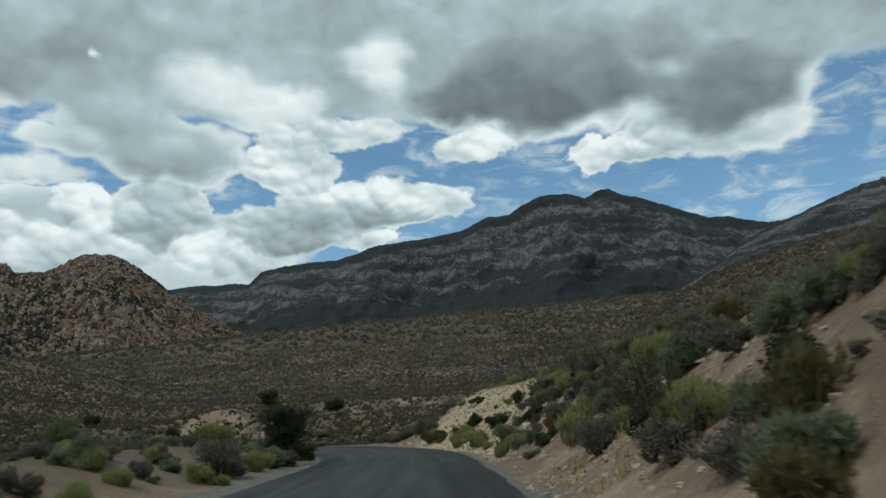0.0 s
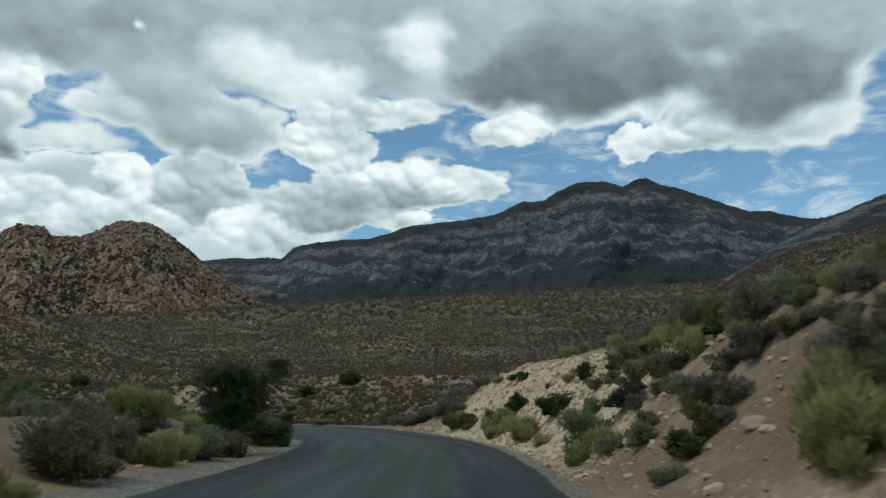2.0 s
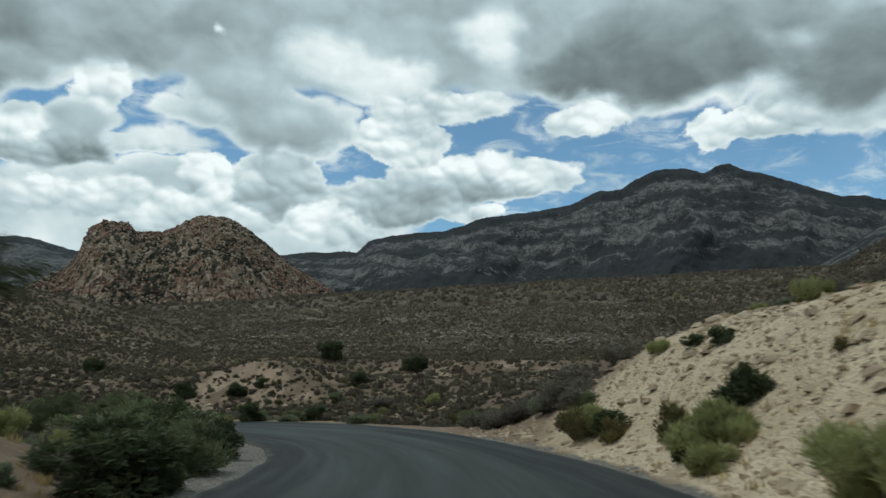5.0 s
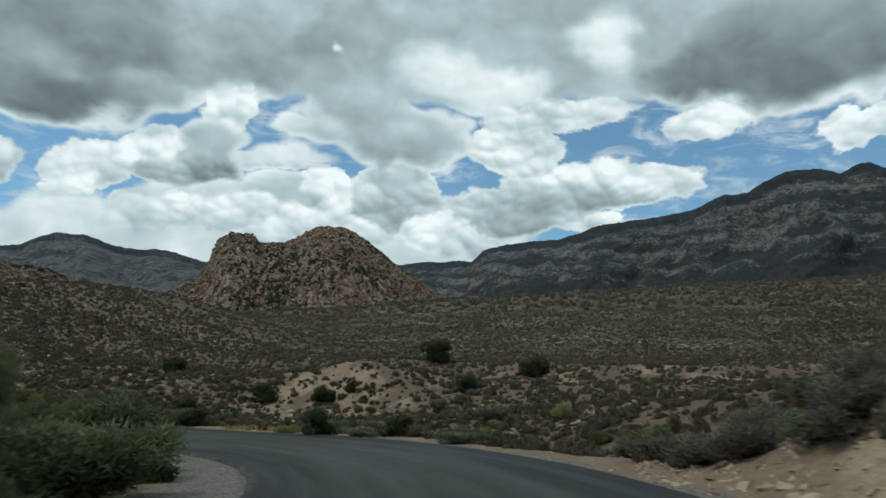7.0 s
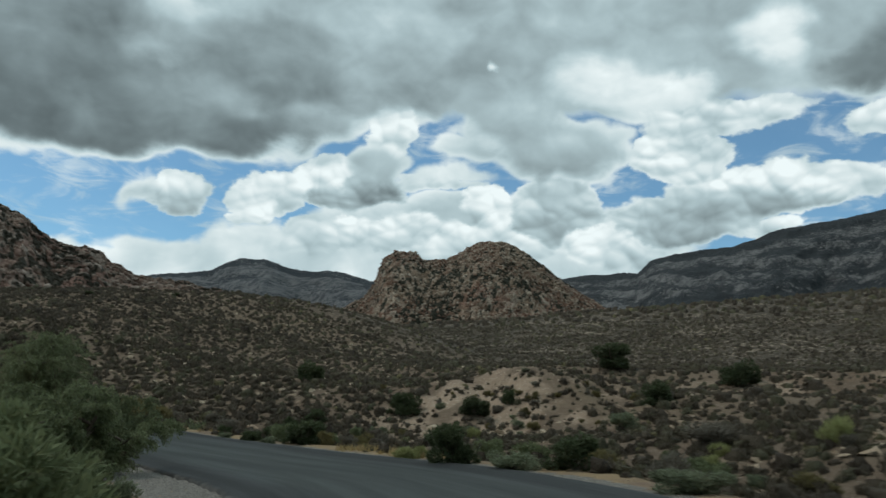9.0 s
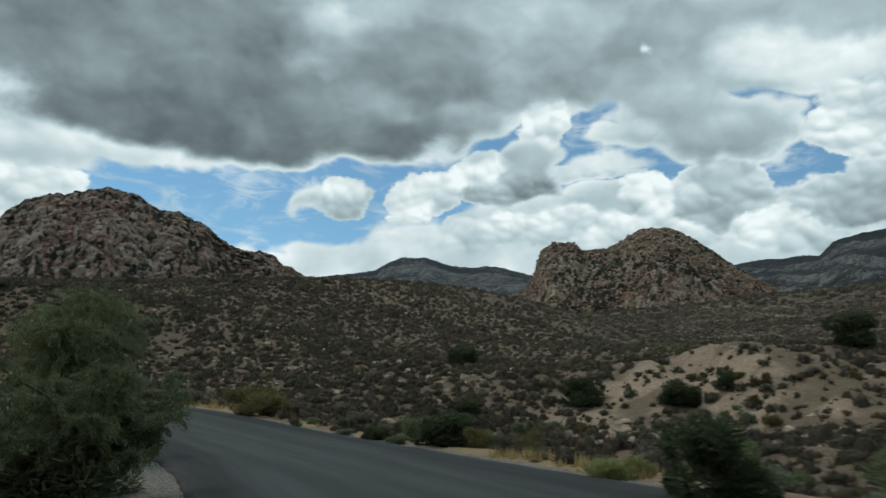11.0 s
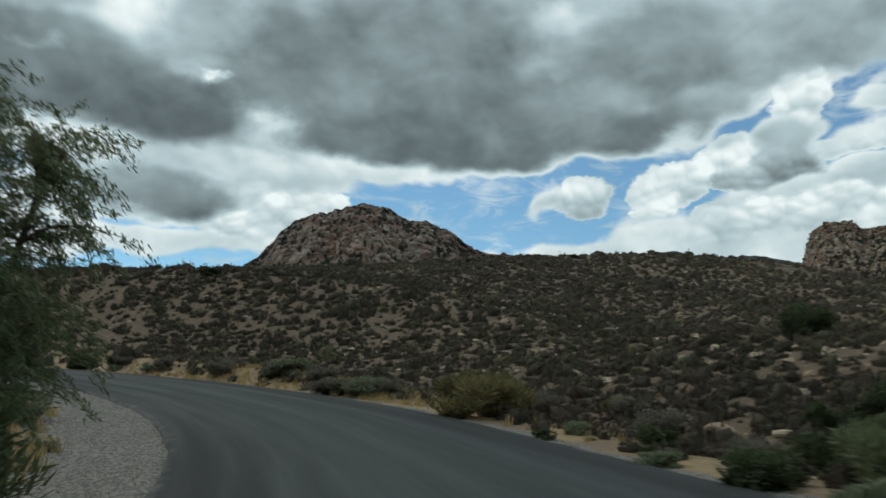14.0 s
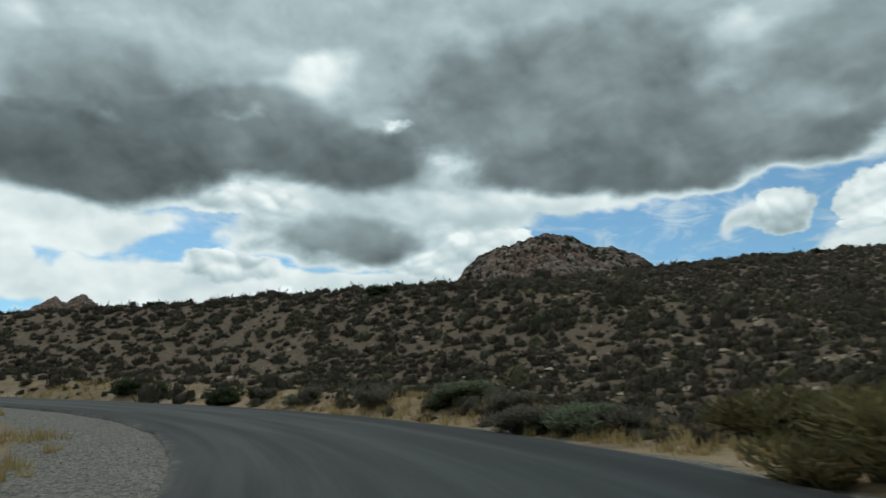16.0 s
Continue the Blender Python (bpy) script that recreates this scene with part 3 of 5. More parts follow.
def ground_z(x, y):
    x, y = np.asarray(x, float), np.asarray(y, float)
    lat, along, level = by_road(x, y)
    xf, yf = x.ravel(), y.ravel()
    d = np.abs(lat) - ROAD_HALF
    right, left = np.maximum(lat - ROAD_HALF, 0), np.maximum(-lat - ROAD_HALF, 0)
    # outside of the bend: cut bank first, then shoulder, wash and hill
    cut = 1 - smooth(123, 137, along + 0.25 * right)
    bank = level + cut * (4.25 * smooth(0.6, 6.8, right) + 0.17 * np.clip(right - 6, 0, 30)) - (1 - cut) * 0.7 * smooth(1.5, 6, right)
    land = hills(xf, yf)
    gully = np.abs(fbm(xf / 4.5 + 0.2 * yf, yf / 11, 3, 61))
    bluff = 2.1 * np.exp(-((xf + 34) / 9) ** 2 - ((yf - 123) / 7.5) ** 2) * (1.15 - 1.5 * gully)
    land = land - 2.8 * np.exp(-((xf + 33) / 18) ** 2 - ((yf - 112) / 10) ** 2) - 2.0 * np.exp(-((xf + 6) / 18) ** 2 - ((yf - 110) / 10) ** 2) + bluff
    m = smooth(3, np.where(along > 185, 26, 22), right) * (1 - 0.9 * cut * (1 - smooth(20, 90, right)))
    outer = bank * (1 - m) + land * m
    lip = smooth(178, 205, along) * smooth(0.8, 3.0, right) * (1 - smooth(5, 20, right))
    outer = outer + 1.0 * lip + 1.2 * smooth(198, 222, along) * smooth(1.5, 6, right) * (1 - smooth(12, 35, right))
    inner = level + (1.35 - 1.85 * smooth(108, 132, along)) * smooth(1.5, 7, left) + 0.35 * fbm(xf / 7, yf / 7, 3, 2) * smooth(2, 8, left)
    rise = smooth(25, 140, left)
    inner = inner * (1 - rise) + (inner + 6) * rise
    z = np.where(lat > 0, outer, inner)
    z = z + fbm(xf / 18, yf / 18, 3, 11) * 0.55 * smooth(2, 12, d) + fbm(xf / 2.3, yf / 2.3, 3, 4) * 0.16 * smooth(0.5, 3, d)
    z = z + fbm(xf / 1.6, yf / 1.6, 2, 14) * 0.07 * smooth(0.8, 2.5, right) * cut
    z = z - 0.09 - 0.16 * (1 - smooth(-0.6, -0.2, d))
    return z.reshape(x.shape)

# ---------- ground, road, mountains ----------
def mesh_of(name, verts, faces, mat, smooth_shade=True, **attributes):
    """A mesh from arrays; attributes are one number for each vertex."""
    me = bpy.data.meshes.new(name)
    verts, faces = np.asarray(verts, np.float32), np.asarray(faces, np.int32)
    k = faces.shape[1]
    me.vertices.add(len(verts))
    me.vertices.foreach_set("co", verts.ravel())
    me.loops.add(faces.size)
    me.loops.foreach_set("vertex_index", faces.ravel())
    me.polygons.add(len(faces))
    me.polygons.foreach_set("loop_start", np.arange(0, faces.size, k, dtype=np.int32))
    me.polygons.foreach_set("use_smooth", np.broadcast_to(smooth_shade, (len(faces),)).astype(bool))
    me.update(calc_edges=True)
    for key, value in attributes.items():
        me.attributes.new(key, "FLOAT", "POINT").data.foreach_set("value", np.asarray(value, np.float32).ravel())
    me.materials.append(mat)
    return me


def sheet(nu, nv):
    """Faces of a grid of nu x nv vertices (v runs fastest)."""
    i = (np.arange(nu - 1)[:, None] * nv + np.arange(nv - 1)[None, :]).ravel()
    return np.stack([i, i + nv, i + nv + 1, i + 1], 1)


def graded(lo, hi, step, end, growth=1.055):
    """Even steps from lo to hi, then wider and wider ones out to -end and end."""
    core = np.arange(lo, hi, step)
    out, s, down, up = [], step, [core[0]], [core[-1]]
    while down[-1] > -end:
        s *= growth
        down.append(down[-1] - s)
        up.append(up[-1] + s)
    return np.concatenate([down[:0:-1], core, up[1:]])


gx, gy = graded(-96, 16, 0.65, 5200, 1.06), graded(6, 126, 0.65, 5200, 1.06)
GX, GY = np.meshgrid(gx, gy, indexing="ij")
lat, along, level = by_road(GX, GY)
GZ = ground_z(GX, GY).ravel()
xf, yf = GX.ravel(), GY.ravel()
away = np.hypot(xf + 40, yf - 80)
GZ = np.where(away > 900, GZ * np.clip(1 - (away - 900) / 1500, 0.2, 1), GZ)
past = np.abs(lat) - ROAD_HALF
wob = fbm(xf / 3, yf / 3, 3, 21)
inside_strip = 1.9 + 1.3 * smooth(150, 190, along) - 0.6 * smooth(20, 70, 130 - along)
verge = np.where(lat > 0, 1 - smooth(0.2, 1.1, past + 0.5 * wob), 1 - smooth(inside_strip - 0.8, inside_strip + 0.8, past + 0.6 * wob))
verge = verge * (away < 400)
cut_face = (lat > 0) * smooth(0.2, 1.2, past) * (1 - smooth(6.5, 11, past)) * smooth(90, 106, along) * (1 - smooth(118, 131, along))
cut_face = np.maximum(cut_face, 0.3 * (lat > 0) * smooth(0.2, 1.0, past) * (1 - smooth(3, 9, past)) * (1 - smooth(80, 100, along)))
sandy = np.exp(-((xf + 33.5) / 9) ** 2 - ((yf - 117) / 11) ** 2) * 1.25 * (0.15 + 0.85 * smooth(-0.3, 0.2, fbm(xf / 3.2, yf / 4, 4, 36)))
sandy = np.maximum(sandy, 0.9 * np.exp(-((xf + 4) / 24) ** 2 - ((yf - 136) / 5) ** 2) * smooth(-0.2, 0.3, fbm(xf / 6, yf / 6, 3, 35)))
sandy = np.maximum(sandy, 0.5 * (lat > 0) * smooth(172, 190, along) * smooth(0.4, 1.2, past) * (1 - smooth(1.5, 3.5, past + 2 * wob)))
sandy = np.maximum(sandy, 0.38 * (lat > 0) * smooth(0.6, 1.6, past) * (1 - smooth(9, 14, past)) * (1 - smooth(96, 112, along)))
straw = np.where(lat > 0, 0.75 * (1 - smooth(2, 9, past)) * smooth(135, 150, along), smooth(1.5, 3, past) * (1 - smooth(6, 14, past)) * smooth(150, 185, along))
straw = np.maximum(straw, 0.25 * smooth(0.1, 0.5, fbm(xf / 20, yf / 20, 3, 33)))
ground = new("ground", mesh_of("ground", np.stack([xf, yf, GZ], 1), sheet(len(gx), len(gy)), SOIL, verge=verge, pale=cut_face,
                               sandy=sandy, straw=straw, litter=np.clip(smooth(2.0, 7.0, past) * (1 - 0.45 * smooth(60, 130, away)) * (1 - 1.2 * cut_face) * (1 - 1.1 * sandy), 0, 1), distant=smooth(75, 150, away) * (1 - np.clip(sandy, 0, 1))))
tagged(ground, "tan desert soil with gravel verges and sandy bluff", "ground", kind="structure")


def build_road():
    line = spline(ROAD, 0.4)
    d = np.gradient(line[:, :2], axis=0)
    d /= np.linalg.norm(d, axis=1)[:, None]
    out = np.stack([d[:, 1], -d[:, 0]], 1)
    run = np.concatenate([[0], np.cumsum(np.linalg.norm(np.diff(line[:, :2], axis=0), axis=1))])
    wave_l, wave_r = 0.10 * fbm(run / 1.3, 0 * run, 3, 1), 0.10 * fbm(run / 1.3, 0 * run + 5, 3, 2)
    offs = np.array([-4.14, -4.1, -3.9, -2.6, -1.2, 0.2, 1.6, 2.8, 3.9, 4.1, 4.14])
    drop = np.array([-0.30, -0.02, 0.0, 0.015, 0.025, 0.03, 0.025, 0.015, 0.0, -0.02, -0.30])
    pts, across = [], []
    for o, h in zip(offs, drop):
        oo = o + (wave_l if o < -3 else wave_r if o > 3 else 0 * run)
        pts.append(np.column_stack([line[:, :2] + out * oo[:, None], line[:, 2] + line[:, 3] * oo + h]))
        across.append(oo)
    v = np.stack(pts, 1).reshape(-1, 3)
    ob = new("road", mesh_of("road", v, sheet(len(line), len(offs))[:, ::-1], ASPHALT, across=np.stack(across, 1), along=np.repeat(run, len(offs))))
    tagged(ob, "dark grey asphalt road with faded wheel tracks", "road", kind="structure")


build_road()

VIEW = np.array([-15.0, 60.0, -1.5])     # the middle of the bend, from which the skyline below is given


def cells(x, y, seed=0):
    """Distance to the nearest of scattered points, to the second nearest, and the nearest one's own random number."""
    i, j = np.floor(x), np.floor(y)
    f1, f2, own = np.full(x.shape, 9.0), np.full(x.shape, 9.0), np.zeros(x.shape)
    for a in (-1, 0, 1):
        for c in (-1, 0, 1):
            u, v = i + a, j + c
            d = np.hypot(u + lattice(u, v, seed) - x, v + lattice(u, v, seed + 3) - y)
            f2 = np.minimum(f2, np.maximum(d, f1))
            own = np.where(d < f1, lattice(u, v, seed + 7), own)
            f1 = np.minimum(f1, d)
    return f1, f2, own


def skyline(profile, step):
    """Smooth line through (bearing, elevation) pairs."""
    p = np.array(sorted(profile))
    b = np.arange(p[0, 0], p[-1, 0], step)
    return b, np.interp(b, p[:, 0], p[:, 1])


def range_mesh(name, profile, distance, reach, foot, step, mat, seed, cliffs=0.35):
    """A mountain front: crest along the skyline, banded cliffs and gullied slopes down to its foot."""
    b, el = skyline(profile, step)
    rad = np.radians(b)
    arc = distance * rad
    crest = VIEW[2] + distance * np.tan(np.radians(el))
    crest = crest + 10 * fbm(arc / 120, 0 * arc, 4, seed) + 7 * np.abs(fbm(arc / 22, 0 * arc + 2, 3, seed + 4))
    v = np.concatenate([np.linspace(0, 1, 76), 1 + np.linspace(0.05, 0.5, 4)])
    A, V = np.meshgrid(arc, v, indexing="ij")
    C = np.repeat(crest[:, None], len(v), 1)
    t = np.clip(V, 0, 1)
    gully = 1 - np.abs(fbm(A / 420 + 0.3 * t, t * 1.5, 4, seed + 9))
    Z0 = (C - foot) * t
    beds = Z0 / 1000 + 0.045 * fbm(A / 900, t * 1.1, 4, seed + 2) + 0.02 * np.sin(A / 620)
    ledge = 13 * beds + 1.2 * fbm(A / 1100 + 7, beds * 5, 3, seed + 3) + 0.35 * fbm(A / 160, beds * 9, 3, seed + 4)
    stair = (np.floor(ledge) + smooth(0.5, 0.95, ledge - np.floor(ledge))) / 13
    stair = t + 0.9 * (stair - ledge / 13) * smooth(0.2, 0.5, t)
    shape = t ** 1.25 * (1 - cliffs) + cliffs * stair
    shape = shape / shape[:, 75:76]
    Z = foot + (C - foot) * np.where(V > 1, 1 - 0.5 * np.maximum(V - 1, 0) ** 0.9, shape)
    Z = Z + (fbm(A / 60, V * reach / 60, 4, seed + 5) * 14 * np.sin(np.clip(t, 0, 1) * math.pi) * (V <= 1))
    R = distance - reach * (1 - V) - (gully - 0.7) * 0.25 * reach * np.sin(t * math.pi)
    R = R + 16 * fbm(A / 45, Z / 30, 3, seed + 6) * (V < 1)
    B = A / distance
    verts = np.stack([VIEW[0] - np.sin(B) * R, VIEW[1] + np.cos(B) * R, Z], 2).reshape(-1, 3)
    step_face = smooth(0.5, 0.8, ledge - np.floor(ledge))
    bare = (0.45 + 0.55 * step_face) * smooth(0.36, 0.52, t + 0.12 * fbm(A / 300, t * 3, 3, seed + 17)) * (1 - 0.8 * smooth(0.84, 0.96, t))
    cliff = beds * 1000 / np.maximum(C - foot, 1)
    bare = np.maximum(bare, 1.15 * smooth(0.56, 0.60, cliff) * (1 - smooth(0.70, 0.74, cliff)) * (0.6 + 0.4 * step_face))
    bare = np.maximum(bare, 1.0 * smooth(0.80, 0.83, cliff) * (1 - smooth(0.89, 0.93, cliff)))
    bare = np.maximum(bare, 1.1 * smooth(0.35, 0.6, fbm(A / 130, t * 4 + 5, 3, seed + 18)) * (1 - smooth(0.12, 0.3, t)))
    return mesh_of(name, verts, sheet(len(b), len(v))[:, ::-1], mat, bed=beds, bare=bare)


def blocky_mesh(name, profile, distance, reach, foot, step, mat, seed, block, plants, boulders):
    """A hill of jointed sandstone blocks under a skyline."""
    b, el = skyline(profile, step)
    arc = distance * np.radians(b)
    crest = VIEW[2] + distance * np.tan(np.radians(el)) + 0.5 * block * fbm(arc / block / 1.6, 0 * arc, 3, seed + 40)
    v = np.concatenate([np.linspace(0, 1, 190), 1 + np.linspace(0.03, 0.6, 6)])
    A, V = np.meshgrid(arc, v, indexing="ij")
    C = np.repeat(crest[:, None], len(v), 1)
    t = np.clip(V, 0, 1)
    rise = np.where(V > 1, 1 - 0.9 * np.maximum(V - 1, 0) ** 1.3, np.sin(t * math.pi / 2) ** 1.15)
    H = np.maximum(C - foot, 1)
    fold = fbm(A / 130, V * reach / 130, 4, seed)
    Z = foot + H * rise + fold * 22 * np.sin(t * math.pi)
    R = distance - reach * (1 - V) * (0.35 + 0.65 * H / H.max()) + fold * 30
    # slope coordinate in metres, joints bent by noise
    S = V * np.hypot(reach * 0.8, H.max())
    wa, ws = A + 4 * fbm(A / 30, S / 30, 3, seed + 1), S + 4 * fbm(A / 30 + 9, S / 30, 3, seed + 2)
    bulge, tone = 0.0, 0.0
    for size, amp, k in ((block * 3.2, 0.30, 1), (block, 0.62, 2), (block * 0.5, 0.55, 3)):
        f1, f2, own = cells(wa / (size * 1.3), ws / (size * 1.25), seed + 10 * k)
        dome = np.sqrt(np.clip((f2 - f1) / 0.55, 0, 1))
        bulge = bulge + size * amp * (dome * (0.55 + 0.6 * own) - 0.4)
        tone = tone + own * (0.5 if k == 2 else 0.25)
    lean = np.clip(rise, 0.1, 1)
    Z = Z + bulge * 0.35
    R = R - bulge * 1.1
    B = A / distance
    verts = np.stack([VIEW[0] - np.sin(B) * R, VIEW[1] + np.cos(B) * R, Z], 2).reshape(-1, 3)
    bushy = 0.22 * fbm(A / 90, S / 70, 3, seed + 33)
    plant = 0.5 + 0.5 * fbm(A / 5, S / 8, 3, seed + 31) + bushy + plants
    hill = mesh_of(name, verts, sheet(len(b), len(v))[:, ::-1], mat, False, block=tone, plant=plant)
    # loose and jointed boulders standing out of the slope
    r = np.random.default_rng(seed)
    pick = r.integers(0, verts.shape[0], boulders)
    pick = pick[(V.ravel()[pick] < 0.82) & (r.uniform(0, 1, boulders) > 0.25 + 2.2 * bushy.ravel()[pick])]
    n = len(pick)
    size = block * (0.35 + 1.0 * r.beta(1.3, 3.0, n))
    g = (1 + 5 ** 0.5) / 2
    lump = np.array([(-1, g, 0), (1, g, 0), (-1, -g, 0), (1, -g, 0), (0, -1, g), (0, 1, g), (0, -1, -g), (0, 1, -g), (g, 0, -1), (g, 0, 1), (-g, 0, -1), (-g, 0, 1)]) / 3.4
    c = lump[None] * r.uniform(0.7, 1.3, (n, 1, 3)) + r.normal(size=(n, 12, 3)) * 0.085
    turn, tip = r.uniform(0, 2 * math.pi, n)[:, None], r.uniform(-0.6, 0.6, n)[:, None]
    x, y, z = c[..., 0], c[..., 1] * np.cos(tip) - c[..., 2] * np.sin(tip), c[..., 1] * np.sin(tip) + c[..., 2] * np.cos(tip)
    x, y = x * np.cos(turn) - y * np.sin(turn), x * np.sin(turn) + y * np.cos(turn)
    at = verts[pick] + r.normal(size=(n, 3)) * block * 0.12
    stack = (np.stack([x, y, z * 0.85], 2) * size[:, None, None] + at[:, None]).reshape(-1, 3)
    tris = np.array([(0, 11, 5), (0, 5, 1), (0, 1, 7), (0, 7, 10), (0, 10, 11), (1, 5, 9), (5, 11, 4), (11, 10, 2), (10, 7, 6), (7, 1, 8),
                     (3, 9, 4), (3, 4, 2), (3, 2, 6), (3, 6, 8), (3, 8, 9), (4, 9, 5), (2, 4, 11), (6, 2, 10), (8, 6, 7), (9, 8, 1)])
    faces = (tris[None] + 12 * np.arange(n)[:, None, None]).reshape(-1, 3)
    return hill, mesh_of(name + "_boulders", stack, faces, mat, False, block=np.repeat(r.uniform(0, 1, n), 12), plant=np.full(12 * n, -1.0))


def mountain(name, me, label, category="mountain"):
    hill, boulders = me if isinstance(me, tuple) else (me, None)
    ob = tagged(new(name, hill), label, category, kind="structure")
    if boulders:
        pile = new("boulders", boulders)
        pile.parent = ob
        tagged(pile, "jointed sandstone boulders", kind="stuff")


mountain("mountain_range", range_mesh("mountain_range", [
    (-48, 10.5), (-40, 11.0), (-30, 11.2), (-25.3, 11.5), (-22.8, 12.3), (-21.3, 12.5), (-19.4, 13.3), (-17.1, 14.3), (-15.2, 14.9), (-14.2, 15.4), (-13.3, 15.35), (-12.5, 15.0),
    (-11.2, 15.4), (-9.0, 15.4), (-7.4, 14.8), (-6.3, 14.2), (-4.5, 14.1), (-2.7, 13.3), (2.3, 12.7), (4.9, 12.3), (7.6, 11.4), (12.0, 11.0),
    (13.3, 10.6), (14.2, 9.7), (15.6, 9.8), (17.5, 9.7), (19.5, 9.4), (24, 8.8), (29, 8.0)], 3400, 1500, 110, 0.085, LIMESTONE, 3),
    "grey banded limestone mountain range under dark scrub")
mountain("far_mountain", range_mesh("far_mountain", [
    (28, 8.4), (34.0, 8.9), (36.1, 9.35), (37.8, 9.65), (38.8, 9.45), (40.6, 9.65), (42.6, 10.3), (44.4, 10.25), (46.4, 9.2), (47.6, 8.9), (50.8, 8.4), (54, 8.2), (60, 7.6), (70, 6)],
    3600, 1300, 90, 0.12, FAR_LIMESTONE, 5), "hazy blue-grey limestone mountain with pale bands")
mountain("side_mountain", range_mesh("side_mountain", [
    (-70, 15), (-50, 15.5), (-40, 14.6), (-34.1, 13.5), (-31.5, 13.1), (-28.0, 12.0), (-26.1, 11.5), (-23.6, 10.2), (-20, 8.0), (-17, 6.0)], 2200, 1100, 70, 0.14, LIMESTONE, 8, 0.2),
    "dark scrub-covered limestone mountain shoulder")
mountain("butte", blocky_mesh("butte", [
    (38.6, 5.6), (37.2, 6.3), (36.1, 6.9), (34.8, 7.6), (34.1, 8.6), (33.4, 10.6), (32.6, 11.1), (31.0, 11.0), (30.4, 10.5), (28.6, 10.6), (26.9, 11.5), (25.9, 11.95), (24.2, 12.0),
    (22.5, 11.3), (20.7, 9.9), (18.5, 8.3), (16.7, 7.2), (15.2, 6.4), (14.2, 5.9), (12.6, 5.2), (11.5, 4.4)], 1400, 330, 70, 0.065, BUTTE_ROCK, 12, 5.2, 0.0, 13000),
    "red and tan sandstone butte of jointed boulders", "butte")
mountain("sandstone_dome", blocky_mesh("sandstone_dome", [
    (76.5, 5.5), (75.0, 7.0), (74.0, 8.7), (73.2, 9.0), (72.4, 10.1), (71.5, 11.2), (70.5, 12.0), (69.1, 12.5), (67.5, 12.8), (66.1, 13.3), (65.3, 13.4), (64.0, 13.2), (62.4, 12.3), (60.3, 12.1),
    (58.5, 11.3), (56.7, 10.1), (55.5, 9.8), (53.8, 9.7), (52.8, 9.0), (51.3, 8.3), (47.8, 8.0), (44.5, 7.6), (41.5, 6.5), (39, 5)], 1100, 260, 55, 0.075, DOME_ROCK, 22, 8.0, -0.05, 1000),
    "reddish-brown sandstone dome of weathered blocks", "rock hill")
mountain("far_dome", blocky_mesh("far_dome", [(101.3, 6.6), (100.3, 7.5), (99.0, 8.3), (98.3, 7.9), (97.4, 8.6), (96.6, 8.0), (95.6, 6.8)], 700, 90, 40, 0.06, DOME_ROCK, 28, 3.0, -0.3, 150),
         "pair of small tan sandstone domes behind the hill", "rock hill")


# ---------- scrub on the slopes ----------
rng = np.random.default_rng(7)


def clump_template(seed, sprigs, width, n, lifts):
    """Unit bush: a small dark lumpy core of stems and many twigs fanning out of it.
    Returns vertices, triangles, and for each vertex its paleness: none on the core, most at tips of upper twigs."""
    r = np.random.default_rng(seed)
    phase = r.uniform(0, 6, 3)
    squash = r.uniform(0.75, 1.25)

    def radius(az, lift):
        return 0.36 + 0.07 * np.sin(az * 2 + phase[0]) + 0.06 * np.sin(az * 3 + phase[1]) * np.cos(lift) + 0.05 * np.sin(az * 5 + phase[2] + 3 * lift)

    verts, tris = [], []
    for k, lift in enumerate(lifts):
        az = np.arange(n) / n * 2 * math.pi + 0.3 * k
        q = radius(az, lift) * r.uniform(0.62, 0.92, n)
        verts += list(np.stack([np.cos(az) * np.cos(lift) * q, np.sin(az) * np.cos(lift) * q, np.sin(lift) * q * squash + 0.02], 1))
    verts.append((r.uniform(-0.06, 0.06), r.uniform(-0.06, 0.06), 0.30 * squash))
    rings = len(lifts)
    for k in range(rings - 1):
        for i in range(n):
            a, b, c, d = k * n + i, k * n + (i + 1) % n, (k + 1) * n + (i + 1) % n, (k + 1) * n + i
            tris += [(a, b, c), (a, c, d)]
    tris += [((rings - 1) * n + i, (rings - 1) * n + (i + 1) % n, rings * n) for i in range(n)]
    body = len(verts)
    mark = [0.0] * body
    az, lift = r.uniform(0, 2 * math.pi, sprigs), np.arcsin(r.uniform(0.0, 1.0, sprigs))
    d = np.stack([np.cos(az) * np.cos(lift), np.sin(az) * np.cos(lift), np.sin(lift) * squash], 1)
    tip = d * (radius(az, lift) * r.uniform(0.9, 1.32, sprigs))[:, None] + np.array([0, 0, 0.02])
    low = tip - (d * 0.7 + r.normal(size=(sprigs, 3)) * 0.35 + np.array([0, 0, 0.4])) * r.uniform(0.16, 0.34, sprigs)[:, None]
    c = np.cross(tip - low, r.normal(size=(sprigs, 3)))
    c /= np.linalg.norm(c, axis=1)[:, None] + 1e-9
    s = (width * r.uniform(0.6, 1.4, sprigs))[:, None]
    leaf = np.stack([low - c * s, low + c * s, tip], 1).reshape(-1, 3)
    tris += list(body + np.arange(3 * sprigs).reshape(-1, 3))
    # twigs that point upwards get paler tips, with random spread
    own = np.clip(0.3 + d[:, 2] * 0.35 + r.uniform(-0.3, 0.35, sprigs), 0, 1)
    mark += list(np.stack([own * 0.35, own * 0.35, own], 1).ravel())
    return np.vstack([np.array(verts), leaf]), np.array(tris), np.array(mark)


